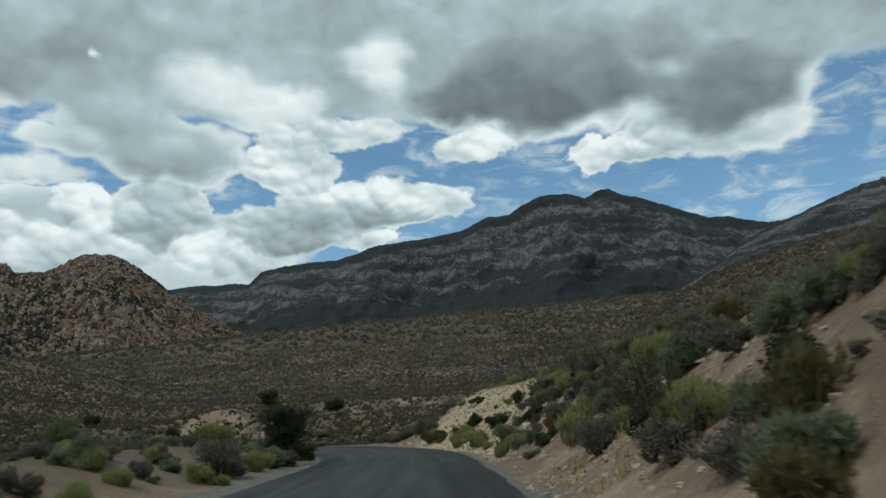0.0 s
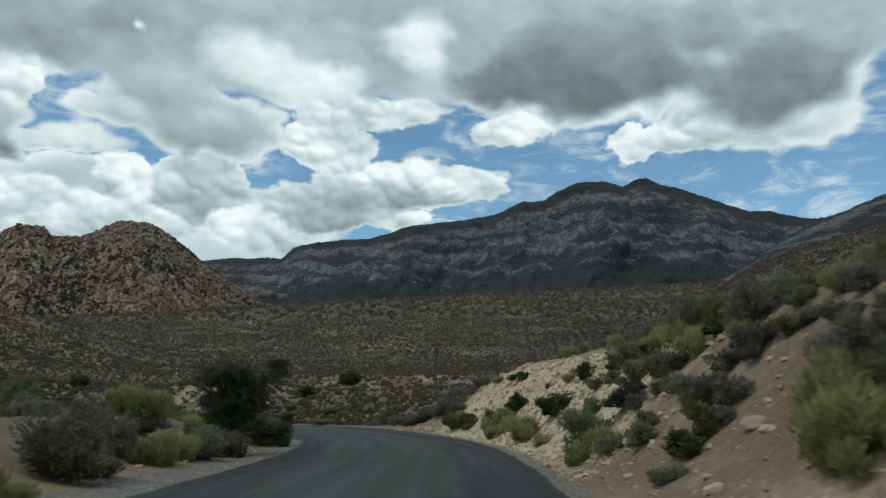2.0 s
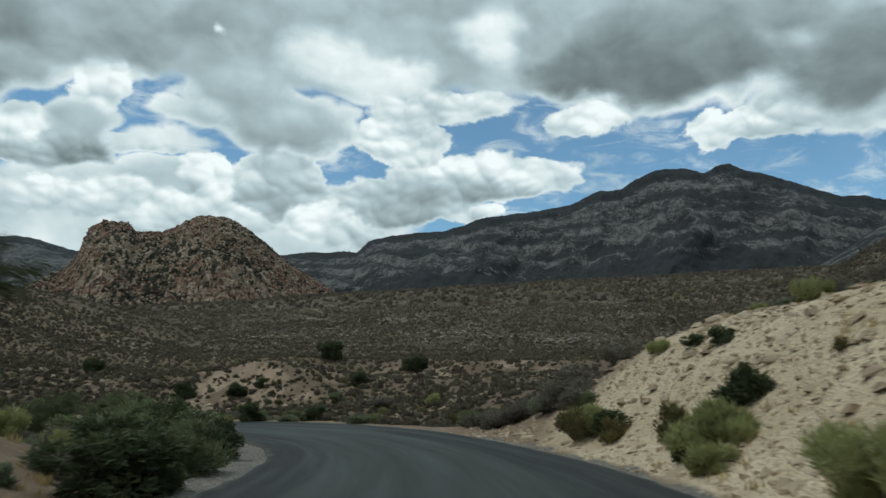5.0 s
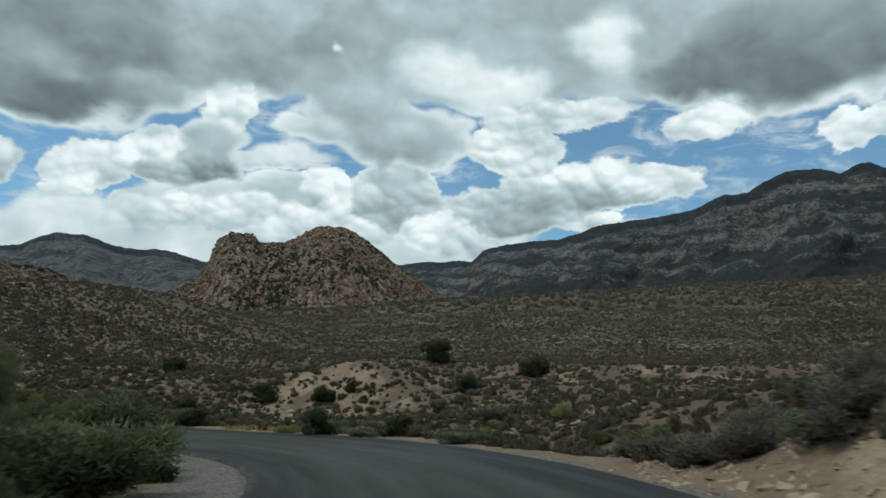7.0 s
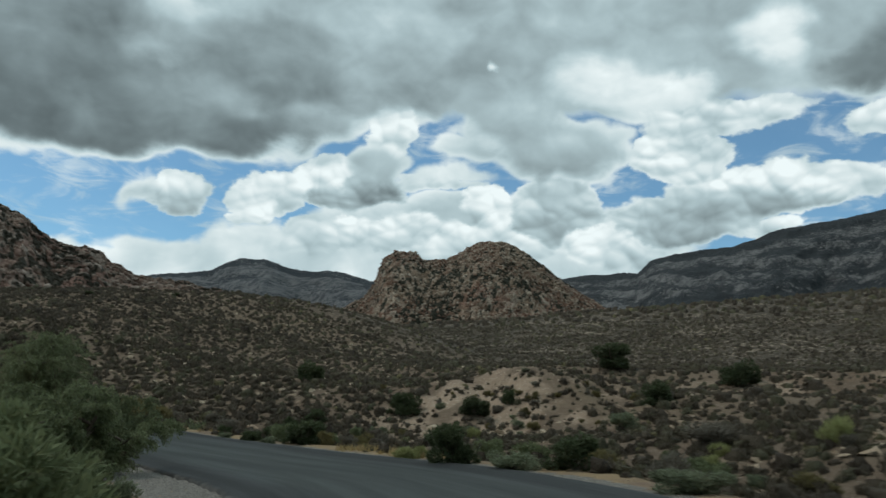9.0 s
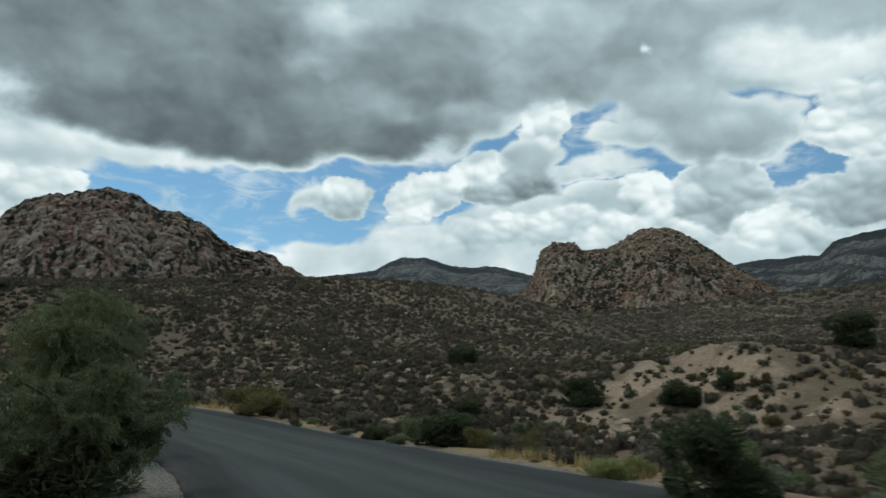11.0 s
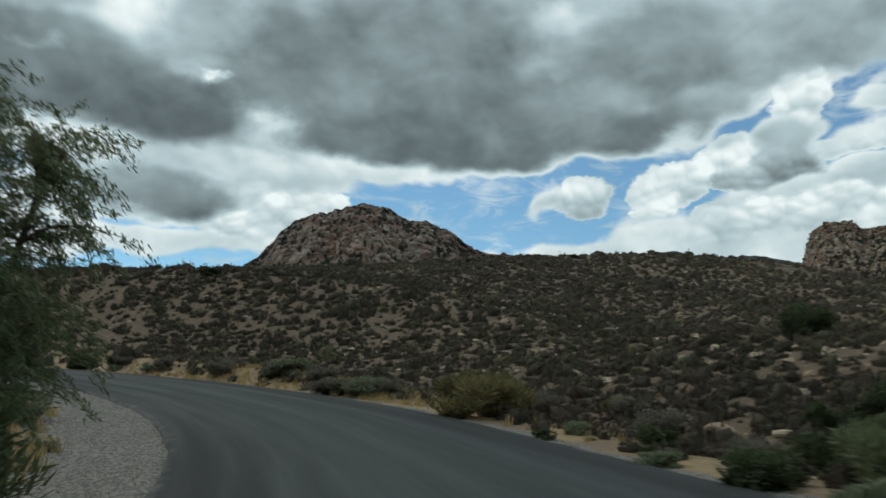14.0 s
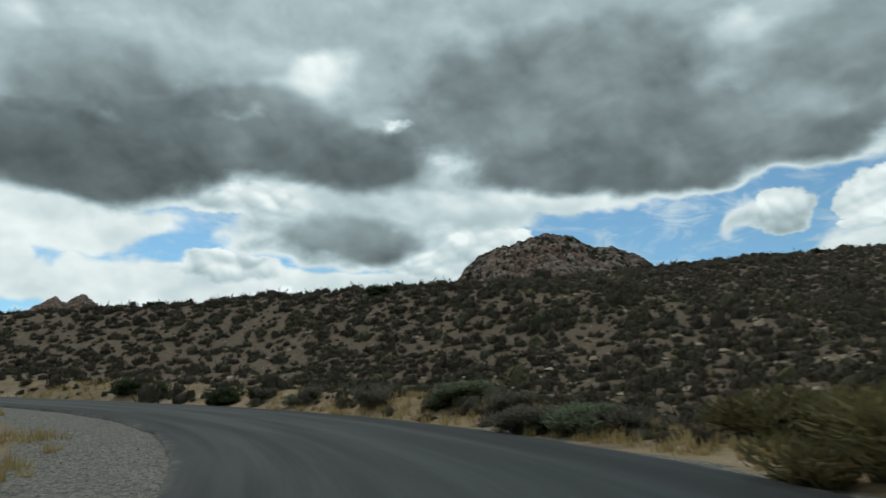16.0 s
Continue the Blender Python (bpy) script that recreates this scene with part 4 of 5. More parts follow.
def scatter(name, x, y, size, tone, sprigs, width, label, mat, sink=0.05, category="scrub"):
    """Many clumps as one mesh."""
    z = ground_z(x, y) - sink
    n, lifts = (6, (-0.2, 0.35, 0.95)) if sprigs >= 30 else (5, (-0.15, 0.65)) if sprigs > 4 else (4, (-0.15, 0.65))
    made = [clump_template(40 + k, sprigs, width, n, lifts) for k in range(9)]
    corners, tris, sprig = np.stack([m[0] for m in made]), made[0][1], np.stack([m[2] for m in made])
    which = rng.integers(0, 9, len(x))
    turn = rng.uniform(0, 2 * math.pi, len(x))
    c = corners[which]
    tall = rng.uniform(0.75, 1.25, len(x))
    px = (c[..., 0] * np.cos(turn)[:, None] - c[..., 1] * np.sin(turn)[:, None]) * size[:, None] * 1.25 + x[:, None]
    py = (c[..., 0] * np.sin(turn)[:, None] + c[..., 1] * np.cos(turn)[:, None]) * size[:, None] * 1.25 + y[:, None]
    pz = c[..., 2] * (size * tall)[:, None] * 1.3 + z[:, None]
    verts = np.stack([px, py, pz], 2).reshape(-1, 3)
    per = corners.shape[1]
    faces = (tris[None] + per * np.arange(len(x))[:, None, None]).reshape(-1, 3)
    shade = np.tile(np.arange(len(tris)) < n * (2 * len(lifts) - 1), len(x))
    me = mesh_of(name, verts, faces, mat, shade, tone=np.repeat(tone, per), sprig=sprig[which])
    return tagged(new(name, me), label, category, kind="stuff")


def field_of(n, box, keep):
    """Random places in a box (x0, x1, y0, y1) thinned by keep(x, y), a chance from 0 to 1."""
    x, y = rng.uniform(box[0], box[1], n), rng.uniform(box[2], box[3], n)
    ok = rng.uniform(0, 1, n) < keep(x, y)
    return x[ok], y[ok]


def off_road(x, y, lo=1.2):
    return np.abs(by_road(x, y)[0]) - ROAD_HALF > lo


def bare_sand(x, y):
    s = np.exp(-((x + 33.5) / 8) ** 2 - ((y - 117) / 11) ** 2)
    return 1 - 0.2 * smooth(0.35, 0.65, s)


def patchy(x, y, seed, lo=-0.5, hi=0.1):
    return smooth(lo, hi, fbm(x / 9, y / 9, 4, seed))


def tones(n, x, y, seed):
    return np.clip(rng.beta(1.6, 2.6, n) + 0.22 * fbm(x / 25, y / 25, 3, seed), 0, 1)


def near_hill(x, y):
    l, a, _ = by_road(x, y)
    d = l - ROAD_HALF
    return (l > 0) * smooth(0.6, 2.0, d) * (a > 135) * (0.55 + 0.45 * smooth(2.5, 7, d)) * bare_sand(x, y) * (0.74 + 0.26 * patchy(x, y, 3, -0.35, 0.05))


x, y = field_of(62000, (-185, 45, 30, 175), near_hill)
x2, y2 = field_of(11000, (-135, -42, 98, 150), near_hill)
x, y = np.concatenate([x, x2]), np.concatenate([y, y2])
near = by_road(x, y)[0] < 34
size = (0.32 + 1.0 * rng.beta(1.3, 2.6, len(x))) * np.where(np.arange(len(x)) < len(x) - len(x2), 1.0, 0.72) + 0.6 * (rng.uniform(0, 1, len(x)) > 0.965) + 0.9 * (rng.uniform(0, 1, len(x)) > 0.993)
tint = tones(len(x), x, y, 5)
size = size * np.where(bare_sand(x, y) < 0.9, 0.66, 1.0)
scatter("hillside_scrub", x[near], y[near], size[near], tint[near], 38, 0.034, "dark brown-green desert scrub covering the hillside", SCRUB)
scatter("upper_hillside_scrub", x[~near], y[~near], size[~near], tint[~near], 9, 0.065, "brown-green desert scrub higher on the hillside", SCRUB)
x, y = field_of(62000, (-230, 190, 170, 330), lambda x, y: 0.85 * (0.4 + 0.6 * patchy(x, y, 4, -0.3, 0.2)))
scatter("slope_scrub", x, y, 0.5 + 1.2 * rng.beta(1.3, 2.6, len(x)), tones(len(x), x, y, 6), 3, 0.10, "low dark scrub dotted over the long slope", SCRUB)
x, y = field_of(11000, (-420, 420, 330, 640), lambda x, y: 0.9 + 0 * x)
scatter("ridge_scrub", x, y, rng.uniform(1.6, 4.2, len(x)), tones(len(x), x, y, 7), 0, 0.1, "distant scrub on the ridge", SCRUB)


def inner_land(x, y):
    l, a, _ = by_road(x, y)
    d = -l - ROAD_HALF
    return (l < 0) * smooth(2.2, 5.0, d) * ((a > 150) | (d > 11)) * (0.3 + 0.7 * patchy(x, y, 8)) * (1 - 0.75 * smooth(160, 185, a) * (1 - smooth(3, 9, d)))


x, y = field_of(4500, (-110, -6, 20, 92), inner_land)
scatter("verge_scrub", x, y, rng.uniform(0.5, 1.5, len(x)), np.clip(tones(len(x), x, y, 9) + 0.15, 0, 1), 44, 0.036, "mixed grey-green scrub inside the bend", SCRUB)


def bank_land(x, y):
    l, a, _ = by_road(x, y)
    d = l - ROAD_HALF
    top = smooth(6.0, 9.0, d)
    return (l > 0) * (a < 150) * (d > 10) * (0.75 + 0.2 * top) * (1 - 0.93 * smooth(88, 98, a) * (1 - top)) * (0.4 + 0.6 * patchy(x, y, 12))


x, y = field_of(3800, (0, 60, -10, 110), bank_land)
scatter("bank_scrub", x, y, rng.uniform(0.6, 1.6, len(x)), np.clip(tones(len(x), x, y, 10) + 0.1, 0, 1), 30, 0.040, "brown and grey-green scrub on the cut bank", SCRUB)
x, y = field_of(15000, (30, 320, -40, 420), lambda x, y: 0.8 * (by_road(x, y)[0] > 30))
scatter("upper_bank_scrub", x, y, rng.uniform(1.0, 2.6, len(x)), tones(len(x), x, y, 13), 4, 0.10, "dark scrub on the slope above the bank", SCRUB)


# ---------- single plants and stones beside the road ----------
def tube(points, radii, sides=5):
    """Vertices and quads of a limb along points."""
    p, r = np.asarray(points, float), np.asarray(radii, float)
    d = np.gradient(p, axis=0)
    d /= np.linalg.norm(d, axis=1)[:, None] + 1e-9
    ref = np.where(np.abs(d[:, 2:3]) > 0.9, np.array([[1.0, 0, 0]]), np.array([[0, 0, 1.0]]))
    a = np.cross(d, ref)
    a /= np.linalg.norm(a, axis=1)[:, None] + 1e-9
    b = np.cross(d, a)
    t = np.arange(sides) / sides * 2 * math.pi
    v = p[:, None] + r[:, None, None] * (np.cos(t)[None, :, None] * a[:, None] + np.sin(t)[None, :, None] * b[:, None])
    f = [(i * sides + k, i * sides + (k + 1) % sides, (i + 1) * sides + (k + 1) % sides, (i + 1) * sides + k) for i in range(len(p) - 1) for k in range(sides)]
    return v.reshape(-1, 3), np.array(f)


def joined(pieces):
    verts, faces, n = [], [], 0
    for v, f in pieces:
        verts.append(v)
        faces.append(f + n)
        n += len(v)
    return np.vstack(verts), np.vstack(faces)


def part(name, me, parent, label=""):
    ob = new(name, me)
    ob.parent = parent
    return tagged(ob, label) if label else ob


def blades(mid, axis, length, width, r, bend=0.0):
    """Leaves as slim pointed triangles at mid along axis."""
    n = len(mid)
    axis = axis / (np.linalg.norm(axis, axis=1)[:, None] + 1e-9)
    side = np.cross(axis, r.normal(size=(n, 3)))
    side /= np.linalg.norm(side, axis=1)[:, None] + 1e-9
    length, width = np.broadcast_to(length, (n,))[:, None], np.broadcast_to(width, (n,))[:, None]
    low, tip = mid - axis * length * 0.4, mid + axis * length * 0.6 + np.array([0, 0, -1.0]) * bend * length
    v = np.stack([low - side * width * 0.6, low + side * width * 0.6, tip], 1).reshape(-1, 3)
    return v, np.arange(3 * n).reshape(-1, 3)


def dome_points(n, r, lumps, shell=0.55):
    """Points in a lumpy dome of width 1 and height 1, and the way out at each."""
    az, far = np.arange(lumps) * 2.4 + r.uniform(-0.5, 0.5, lumps), r.uniform(0.12, 0.40, lumps)
    c = np.column_stack([np.cos(az) * far, np.sin(az) * far, r.uniform(0.22, 0.78, lumps) - 0.6 * far])
    c[0] = (0, 0, 0.5)
    size = r.uniform(0.13, 0.27, lumps)
    k = r.integers(0, lumps, n)
    d = r.normal(size=(n, 3))
    d /= np.linalg.norm(d, axis=1)[:, None]
    p = c[k] + d * (size[k] * r.uniform(shell, 1.0, n))[:, None] * np.array([1, 1, 1.15])
    p[:, 2] = np.abs(p[:, 2] - 0.03) + 0.03
    p[:, :2] *= np.clip(0.82 + p[:, 2:3] * 0.5, 0.4, 1.0)
    return p, d


def stems(r, count, reach=0.42, top=0.8, thick=0.016):
    out = []
    for _ in range(count):
        az, far = r.uniform(0, 2 * math.pi), r.uniform(0.1, reach)
        h = r.uniform(0.55, 1.0) * top
        t = np.linspace(0, 1, 5)
        x, y = np.cos(az) * far * t ** 1.3, np.sin(az) * far * t ** 1.3
        w = r.normal(size=(5, 2)) * 0.015
        out.append(tube(np.column_stack([x + w[:, 0], y + w[:, 1], h * t - 0.05]), thick * (1 - 0.75 * t), 4))
    return out


SHRUBS = {
    # leaf, number of leaves, length, width, upright habit, lumps, stems, category, label
    "dark": (DARK_LEAF, 4600, 0.062, 0.030, 0.3, 14, 9, "dark_bush", "bush", "dense dark green desert bush beside the road"),
    "sage": (SAGE_LEAF, 4000, 0.075, 0.024, 0.7, 13, 10, "sagebrush", "shrub", "grey-green sagebrush with fine soft foliage"),
    "lime": (LIME_LEAF, 4400, 0.12, 0.016, 1.6, 11, 12, "rabbitbrush", "shrub", "bright yellow-green rabbitbrush with fine upright twigs"),
    "brown": (BROWN_LEAF, 3400, 0.075, 0.024, 0.8, 14, 16, "blackbrush", "shrub", "twiggy grey-brown blackbrush on stony soil"),
    "green": (WILLOW_LEAF, 5200, 0.075, 0.020, 0.5, 14, 9, "green_bush", "bush", "leafy olive-green bush beside the gravel verge"),
    "gold": (GOLD_LEAF, 4000, 0.08, 0.021, 1.2, 13, 10, "goldenbush", "shrub", "straw-yellow goldenbush with dry flower heads"),
}
MADE = {}


def shrub(kind, variant, rich=1.0):
    """One shrub of width and height 1 as an Empty with stems and foliage; a rich one has more and smaller leaves."""
    leaf, count, length, width, up, lumps, nstems, name, category, label = SHRUBS[kind]
    count, length, width = int(count * rich), length / rich ** 0.45, width / rich ** 0.45
    nstems = int(nstems * min(rich, 1))
    r = np.random.default_rng(100 + 10 * len(kind) + variant + ord(kind[0]))
    ob = new(name)
    tagged(ob, label, category, "roadside shrubs")
    for v, f in stems(r, nstems):
        part("stem", mesh_of(name + "_stem", v, f, TWIG), ob)
    mid, out = dome_points(count, r, lumps)
    axis = out + r.normal(size=(count, 3)) * 0.5 + np.array([0, 0, up])
    longer = np.where(r.uniform(0, 1, count) > 0.86, 2.1, 1.0)
    v, f = blades(mid, axis, length * longer * r.uniform(0.6, 1.4, count), width * r.uniform(0.7, 1.4, count) / longer ** 0.5, r)
    # leaf tone runs from dark low down to pale at the top, with random spread
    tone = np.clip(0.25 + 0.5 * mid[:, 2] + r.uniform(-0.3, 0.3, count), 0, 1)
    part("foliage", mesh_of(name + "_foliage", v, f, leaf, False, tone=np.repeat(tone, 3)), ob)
    return ob


def yucca(variant):
    r = np.random.default_rng(300 + variant)
    ob = new("yucca")
    tagged(ob, "pale green yucca with a rosette of stiff spiked leaves", "yucca", "yuccas")
    v, f = tube([(0, 0, -0.1), (0.01, 0, 0.12), (0, 0.01, 0.3)], [0.09, 0.1, 0.06], 7)
    part("trunk", mesh_of("yucca_trunk", v, f, BARK), ob)
    n = 130
    az, lift = r.uniform(0, 2 * math.pi, n), r.uniform(-0.15, 1.45, n)
    d = np.stack([np.cos(az) * np.cos(lift), np.sin(az) * np.cos(lift), np.sin(lift)], 1)
    v, f = blades(d * 0.27 + np.array([0, 0, 0.3]), d, r.uniform(0.4, 0.58, n), 0.026, r, 0.08)
    part("leaves", mesh_of("yucca_leaves", v, f, YUCCA_LEAF, False, tone=np.repeat(r.uniform(0, 1, n), 3)), ob)
    return ob


def set_down(kind, rows):
    """Places shrubs of a kind: rows of x, y, width, height."""
    for k, (px, py, wide, tall) in enumerate(rows):
        rich = 0.16 if wide < 0.8 else 0.4 if wide < 1.5 else 0.9
        key = (kind, k % 3, rich)
        m = pose(px, py, float(ground_z(np.array([px]), np.array([py]))[0]) - 0.04, 0, 0, 137.5 * k) @ Matrix.Diagonal((wide, wide, tall, 1))
        if key not in MADE:
            MADE[key] = yucca(k % 3) if kind == "yucca" else shrub(kind, k % 3, rich)
            MADE[key].matrix_basis = m
        else:
            first = MADE[key]
            twin = copy_thing(first, Matrix.Identity(4))
            twin.matrix_basis = m


set_down("dark", [(-106.2, 104.5, 2.46, 1.04), (-107.6, 150.7, 1.48, 0.78), (-122.9, 85.3, 1.61, 0.74), (-109.9, 136.7, 1.98, 0.63), (-40.2, 114.5, 2.68, 1.95), (-56.4, 123.3, 2.71, 2.60), (-33.3, 117.9, 1.28, 1.47), (-86.6, 93.0, 1.75, 1.04), (-44.0, 99.8, 1.10, 0.76), (-40.2, 97.9, 1.09, 0.70), (-46.0, 108.3, 1.26, 1.21), (-86.9, 92.5, 1.74, 1.10), (-47.5, 99.7, 0.57, 0.41), (-9.4, 50.1, 2.85, 1.36), (-11.8, 41.5, 1.46, 1.02), (3.9, 30.2, 1.09, 0.66), (4.6, 38.7, 1.66, 1.04), (3.5, 48.7, 1.86, 1.29), (-0.3, 61.9, 1.30, 0.97), (2.2, 56.5, 1.32, 0.85), (6.0, 42.0, 1.20, 0.78)])
set_down("dark", [(4.9, 49.1, 0.92, 1.07), (5.5, 45.9, 0.68, 0.61), (6.7, 36.5, 1.12, 0.59), (5.0, 10.7, 0.97, 0.88), (-11.0, 52.6, 2.24, 1.46), (-11.6, 58.4, 1.82, 1.38), (0.8, 56.0, 0.68, 0.87), (2.4, 56.1, 1.14, 1.20), (3.0, 61.3, 0.95, 0.68), (2.5, 62.9, 0.87, 0.50), (-22.6, 88.9, 2.01, 1.67), (-34.8, 115.2, 2.64, 1.63), (-17.5, 87.1, 1.90, 1.18), (-31.9, 140.6, 4.59, 3.14), (-19.5, 137.2, 3.75, 2.76), (-22.9, 120.7, 2.78, 2.00), (-36.0, 97.6, 2.75, 1.47), (-40.2, 100.6, 2.14, 1.40), (-40.5, 98.4, 1.39, 0.70), (-45.4, 110.2, 2.12, 1.21)])
set_down("dark", [(-40.8, 114.5, 2.06, 1.58), (-87.0, 92.5, 1.53, 1.00), (-92.3, 88.8, 1.82, 1.24), (-94.5, 87.0, 1.77, 1.10), (-94.8, 86.8, 1.83, 0.99), (-92.8, 88.4, 1.54, 0.88), (-85.0, 94.4, 1.33, 0.77), (4.3, 15.8, 1.2, 0.9), (-13.6, 61.2, 2.76, 1.76), (-18.4, 68.6, 3.45, 2.20)])
set_down("sage", [(-56.7, 88.9, 1.47, 1.33), (-51.7, 89.4, 0.50, 0.40), (-70.8, 100.8, 2.15, 1.02), (-38.0, 97.2, 0.71, 0.50), (-62.1, 101.6, 1.95, 0.83), (-76.0, 98.7, 1.28, 0.76), (-47.8, 101.0, 0.82, 0.48), (-9.0, 39.9, 1.68, 1.36), (3.8, 33.6, 1.05, 0.85), (3.2, 38.9, 1.89, 1.57), (3.3, 29.4, 0.83, 0.40), (3.6, 7.8, 1.36, 1.18), (-9.3, 42.1, 1.56, 1.36), (-19.4, 87.0, 1.77, 0.66), (-13.3, 82.3, 1.77, 0.72), (-23.4, 113.0, 2.44, 1.55), (-38.2, 97.2, 0.90, 0.50), (-42.9, 98.7, 1.01, 0.46), (-62.0, 101.9, 1.74, 0.87), (-62.7, 101.8, 2.25, 0.86)])
set_down("sage", [(-70.9, 101.2, 2.58, 1.03), (-63.7, 100.9, 1.03, 0.50), (-61.9, 101.6, 1.43, 0.70), (-81.6, 96.0, 1.24, 0.59)])
set_down("green", [(-10.5, 54.1, 2.28, 1.52), (-21.8, 68.6, 4.00, 1.91), (-15.9, 65.0, 3.22, 1.98), (-21.0, 71.6, 3.45, 2.53), (-17.4, 66.0, 2.99, 2.09), (-41.6, 87.1, 2.6, 2.5), (-43.7, 87.4, 2.8, 2.6), (-34.4, 82.9, 3.4, 2.0), (-35.6, 84.0, 3.0, 1.8), (-24.4, 74.7, 3.4, 2.0), (-23.0, 74.0, 2.8, 1.7)])
set_down("lime", [(-25.7, 91.1, 1.18, 0.61), (-0.8, 63.2, 1.76, 1.16), (-13.2, 46.0, 2.14, 1.75), (-9.3, 37.4, 1.38, 1.16), (-13.9, 44.9, 1.69, 1.44), (6.4, 39.9, 1.06, 1.08), (6.0, 36.6, 1.09, 1.14), (2.7, 36.6, 0.92, 0.88), (3.3, 36.2, 1.06, 0.81), (2.1, 48.7, 1.86, 1.42), (1.7, 55.5, 1.47, 1.00), (0.9, 55.7, 1.23, 0.95), (2.5, 45.1, 0.91, 0.62), (4.5, 51.2, 0.82, 0.52), (4.5, 13.6, 1.61, 1.10), (-9.2, 28.9, 1.25, 0.92), (-8.4, 29.0, 0.89, 0.57), (-9.4, 38.9, 1.62, 1.11), (1.6, 56.0, 1.47, 1.09), (1.8, 54.8, 0.93, 0.74), (1.0, 54.2, 1.28, 0.70), (1.7, 64.7, 0.95, 0.51)])
set_down("lime", [(-25.4, 91.7, 0.87, 0.58)])
set_down("brown", [(-34.7, 115.2, 1.12, 0.63), (-33.1, 112.0, 0.67, 0.56), (-33.1, 114.2, 0.79, 0.67), (-33.7, 113.9, 0.62, 0.42), (-31.0, 113.9, 0.59, 0.48), (-31.4, 115.9, 0.79, 0.51), (-31.0, 117.1, 0.82, 0.52), (-30.2, 115.5, 0.60, 0.65), (-33.8, 117.0, 0.94, 0.76), (-81.0, 96.6, 1.64, 0.99), (-75.4, 98.8, 1.91, 1.10), (-63.4, 101.4, 1.84, 0.74), (-61.0, 102.2, 1.76, 0.84), (-71.1, 100.7, 1.72, 0.83), (-84.5, 94.8, 1.49, 0.79), (-52.9, 107.8, 1.47, 0.95), (-11.9, 38.8, 1.07, 1.09), (-9.0, 33.3, 1.10, 0.70), (-8.6, 42.0, 1.37, 1.12), (5.1, 35.3, 0.84, 0.62), (4.9, 32.0, 1.23, 0.90), (4.9, 30.4, 0.93, 0.72)])
set_down("brown", [(6.1, 44.8, 0.91, 0.54), (4.8, 45.7, 0.94, 0.61), (5.9, 32.0, 0.64, 0.58), (5.5, 32.4, 1.00, 0.64), (5.7, 37.1, 1.06, 0.65), (6.1, 15.5, 1.35, 0.77), (3.9, 13.5, 1.24, 0.98), (3.7, 9.9, 1.07, 0.79), (4.1, 21.3, 1.25, 1.02), (-9.4, 32.1, 2.62, 2.00), (-11.4, 31.3, 1.02, 0.65), (-10.2, 36.9, 1.51, 1.24), (-15.2, 98.6, 3.19, 1.26), (-56.4, 106.5, 2.01, 1.28), (-64.0, 100.6, 2.13, 0.88), (-71.0, 101.0, 2.02, 0.94), (-67.5, 101.6, 2.01, 0.99), (-50.2, 106.3, 2.38, 0.98), (-87.4, 92.4, 1.25, 0.80), (-76.3, 98.6, 1.09, 0.63), (-2.0, 68.6, 1.95, 1.32), (-1.2, 66.6, 1.61, 1.21)])
set_down("brown", [(-3.6, 70.8, 1.84, 1.21), (-4.6, 72.6, 1.49, 0.99), (-1.0, 70.5, 2.07, 1.43), (-3.2, 74.5, 1.72, 1.21), (0.8, 69.0, 1.72, 1.32)])
set_down("brown", [(-4.5, 72.0, 1.6, 1.0), (-5.6, 74.0, 1.4, 0.9), (-3.0, 76.0, 1.8, 1.2)])
set_down("dark", [(-1.8, 71.2, 1.7, 1.2), (-3.6, 78.5, 1.9, 1.3)])
set_down("sage", [(-6.4, 76.5, 1.2, 0.7), (-2.4, 69.2, 1.3, 0.8)])
set_down("yucca", [(-10.3, 36.9, 0.83, 1.10)])
set_down("gold", [(0.9, 57.8, 1.16, 1.23), (-0.3, 61.2, 1.12, 0.91), (-1.2, 63.0, 1.54, 1.43), (-11.4, 89.7, 1.83, 0.79), (-53.1, 101.6, 3.16, 1.65), (-60.4, 106.5, 4.12, 1.96)])


def sow(n, box, keep, kinds, small, large):
    """Shrubs strewn at random in a box; kinds gives the mix."""
    x, y = field_of(n, box, keep)
    pick = rng.choice(len(kinds), len(x))
    wide = small + (large - small) * rng.beta(1.4, 2.4, len(x))
    for k in sorted(set(pick)):
        set_down(kinds[k], [(float(a), float(b), float(s), float(s * rng.uniform(0.65, 1.0))) for a, b, s in zip(x[pick == k], y[pick == k], wide[pick == k])])


def cut_bank(x, y):
    l, a, _ = by_road(x, y)
    d = l - ROAD_HALF
    return (l > 0) * (a > 66) * (a < 136) * smooth(1.8, 3.0, d) * (d < 11) * (1 - 0.97 * smooth(99, 105, a) * (1 - smooth(7.5, 9, d)))


def inner_verge(x, y):
    l, a, _ = by_road(x, y)
    d = -l - ROAD_HALF
    return (l < 0) * (a > 75) * (a < 152) * smooth(1.8, 3.2, d) * (d < 12)


sow(900, (0, 15, 4, 72), cut_bank, ("brown", "sage", "brown", "gold", "brown", "lime", "sage"), 0.4, 1.7)
def wash(x, y):
    l, a, _ = by_road(x, y)
    d = l - ROAD_HALF
    return (l > 0) * (a > 118 + 1.6 * np.clip(d, 0, 8)) * (a < 185) * smooth(1.2, 2.6, d) * (1 - smooth(9, 16, d))


sow(380, (-45, 8, 55, 112), wash, ("sage", "green", "brown", "lime", "brown", "gold", "green"), 0.5, 2.2)
sow(150, (-46, -24, 108, 126), lambda x, y: np.exp(-((x + 34) / 9) ** 2 - ((y - 117) / 8) ** 2), ("brown", "sage", "gold"), 0.35, 1.1)
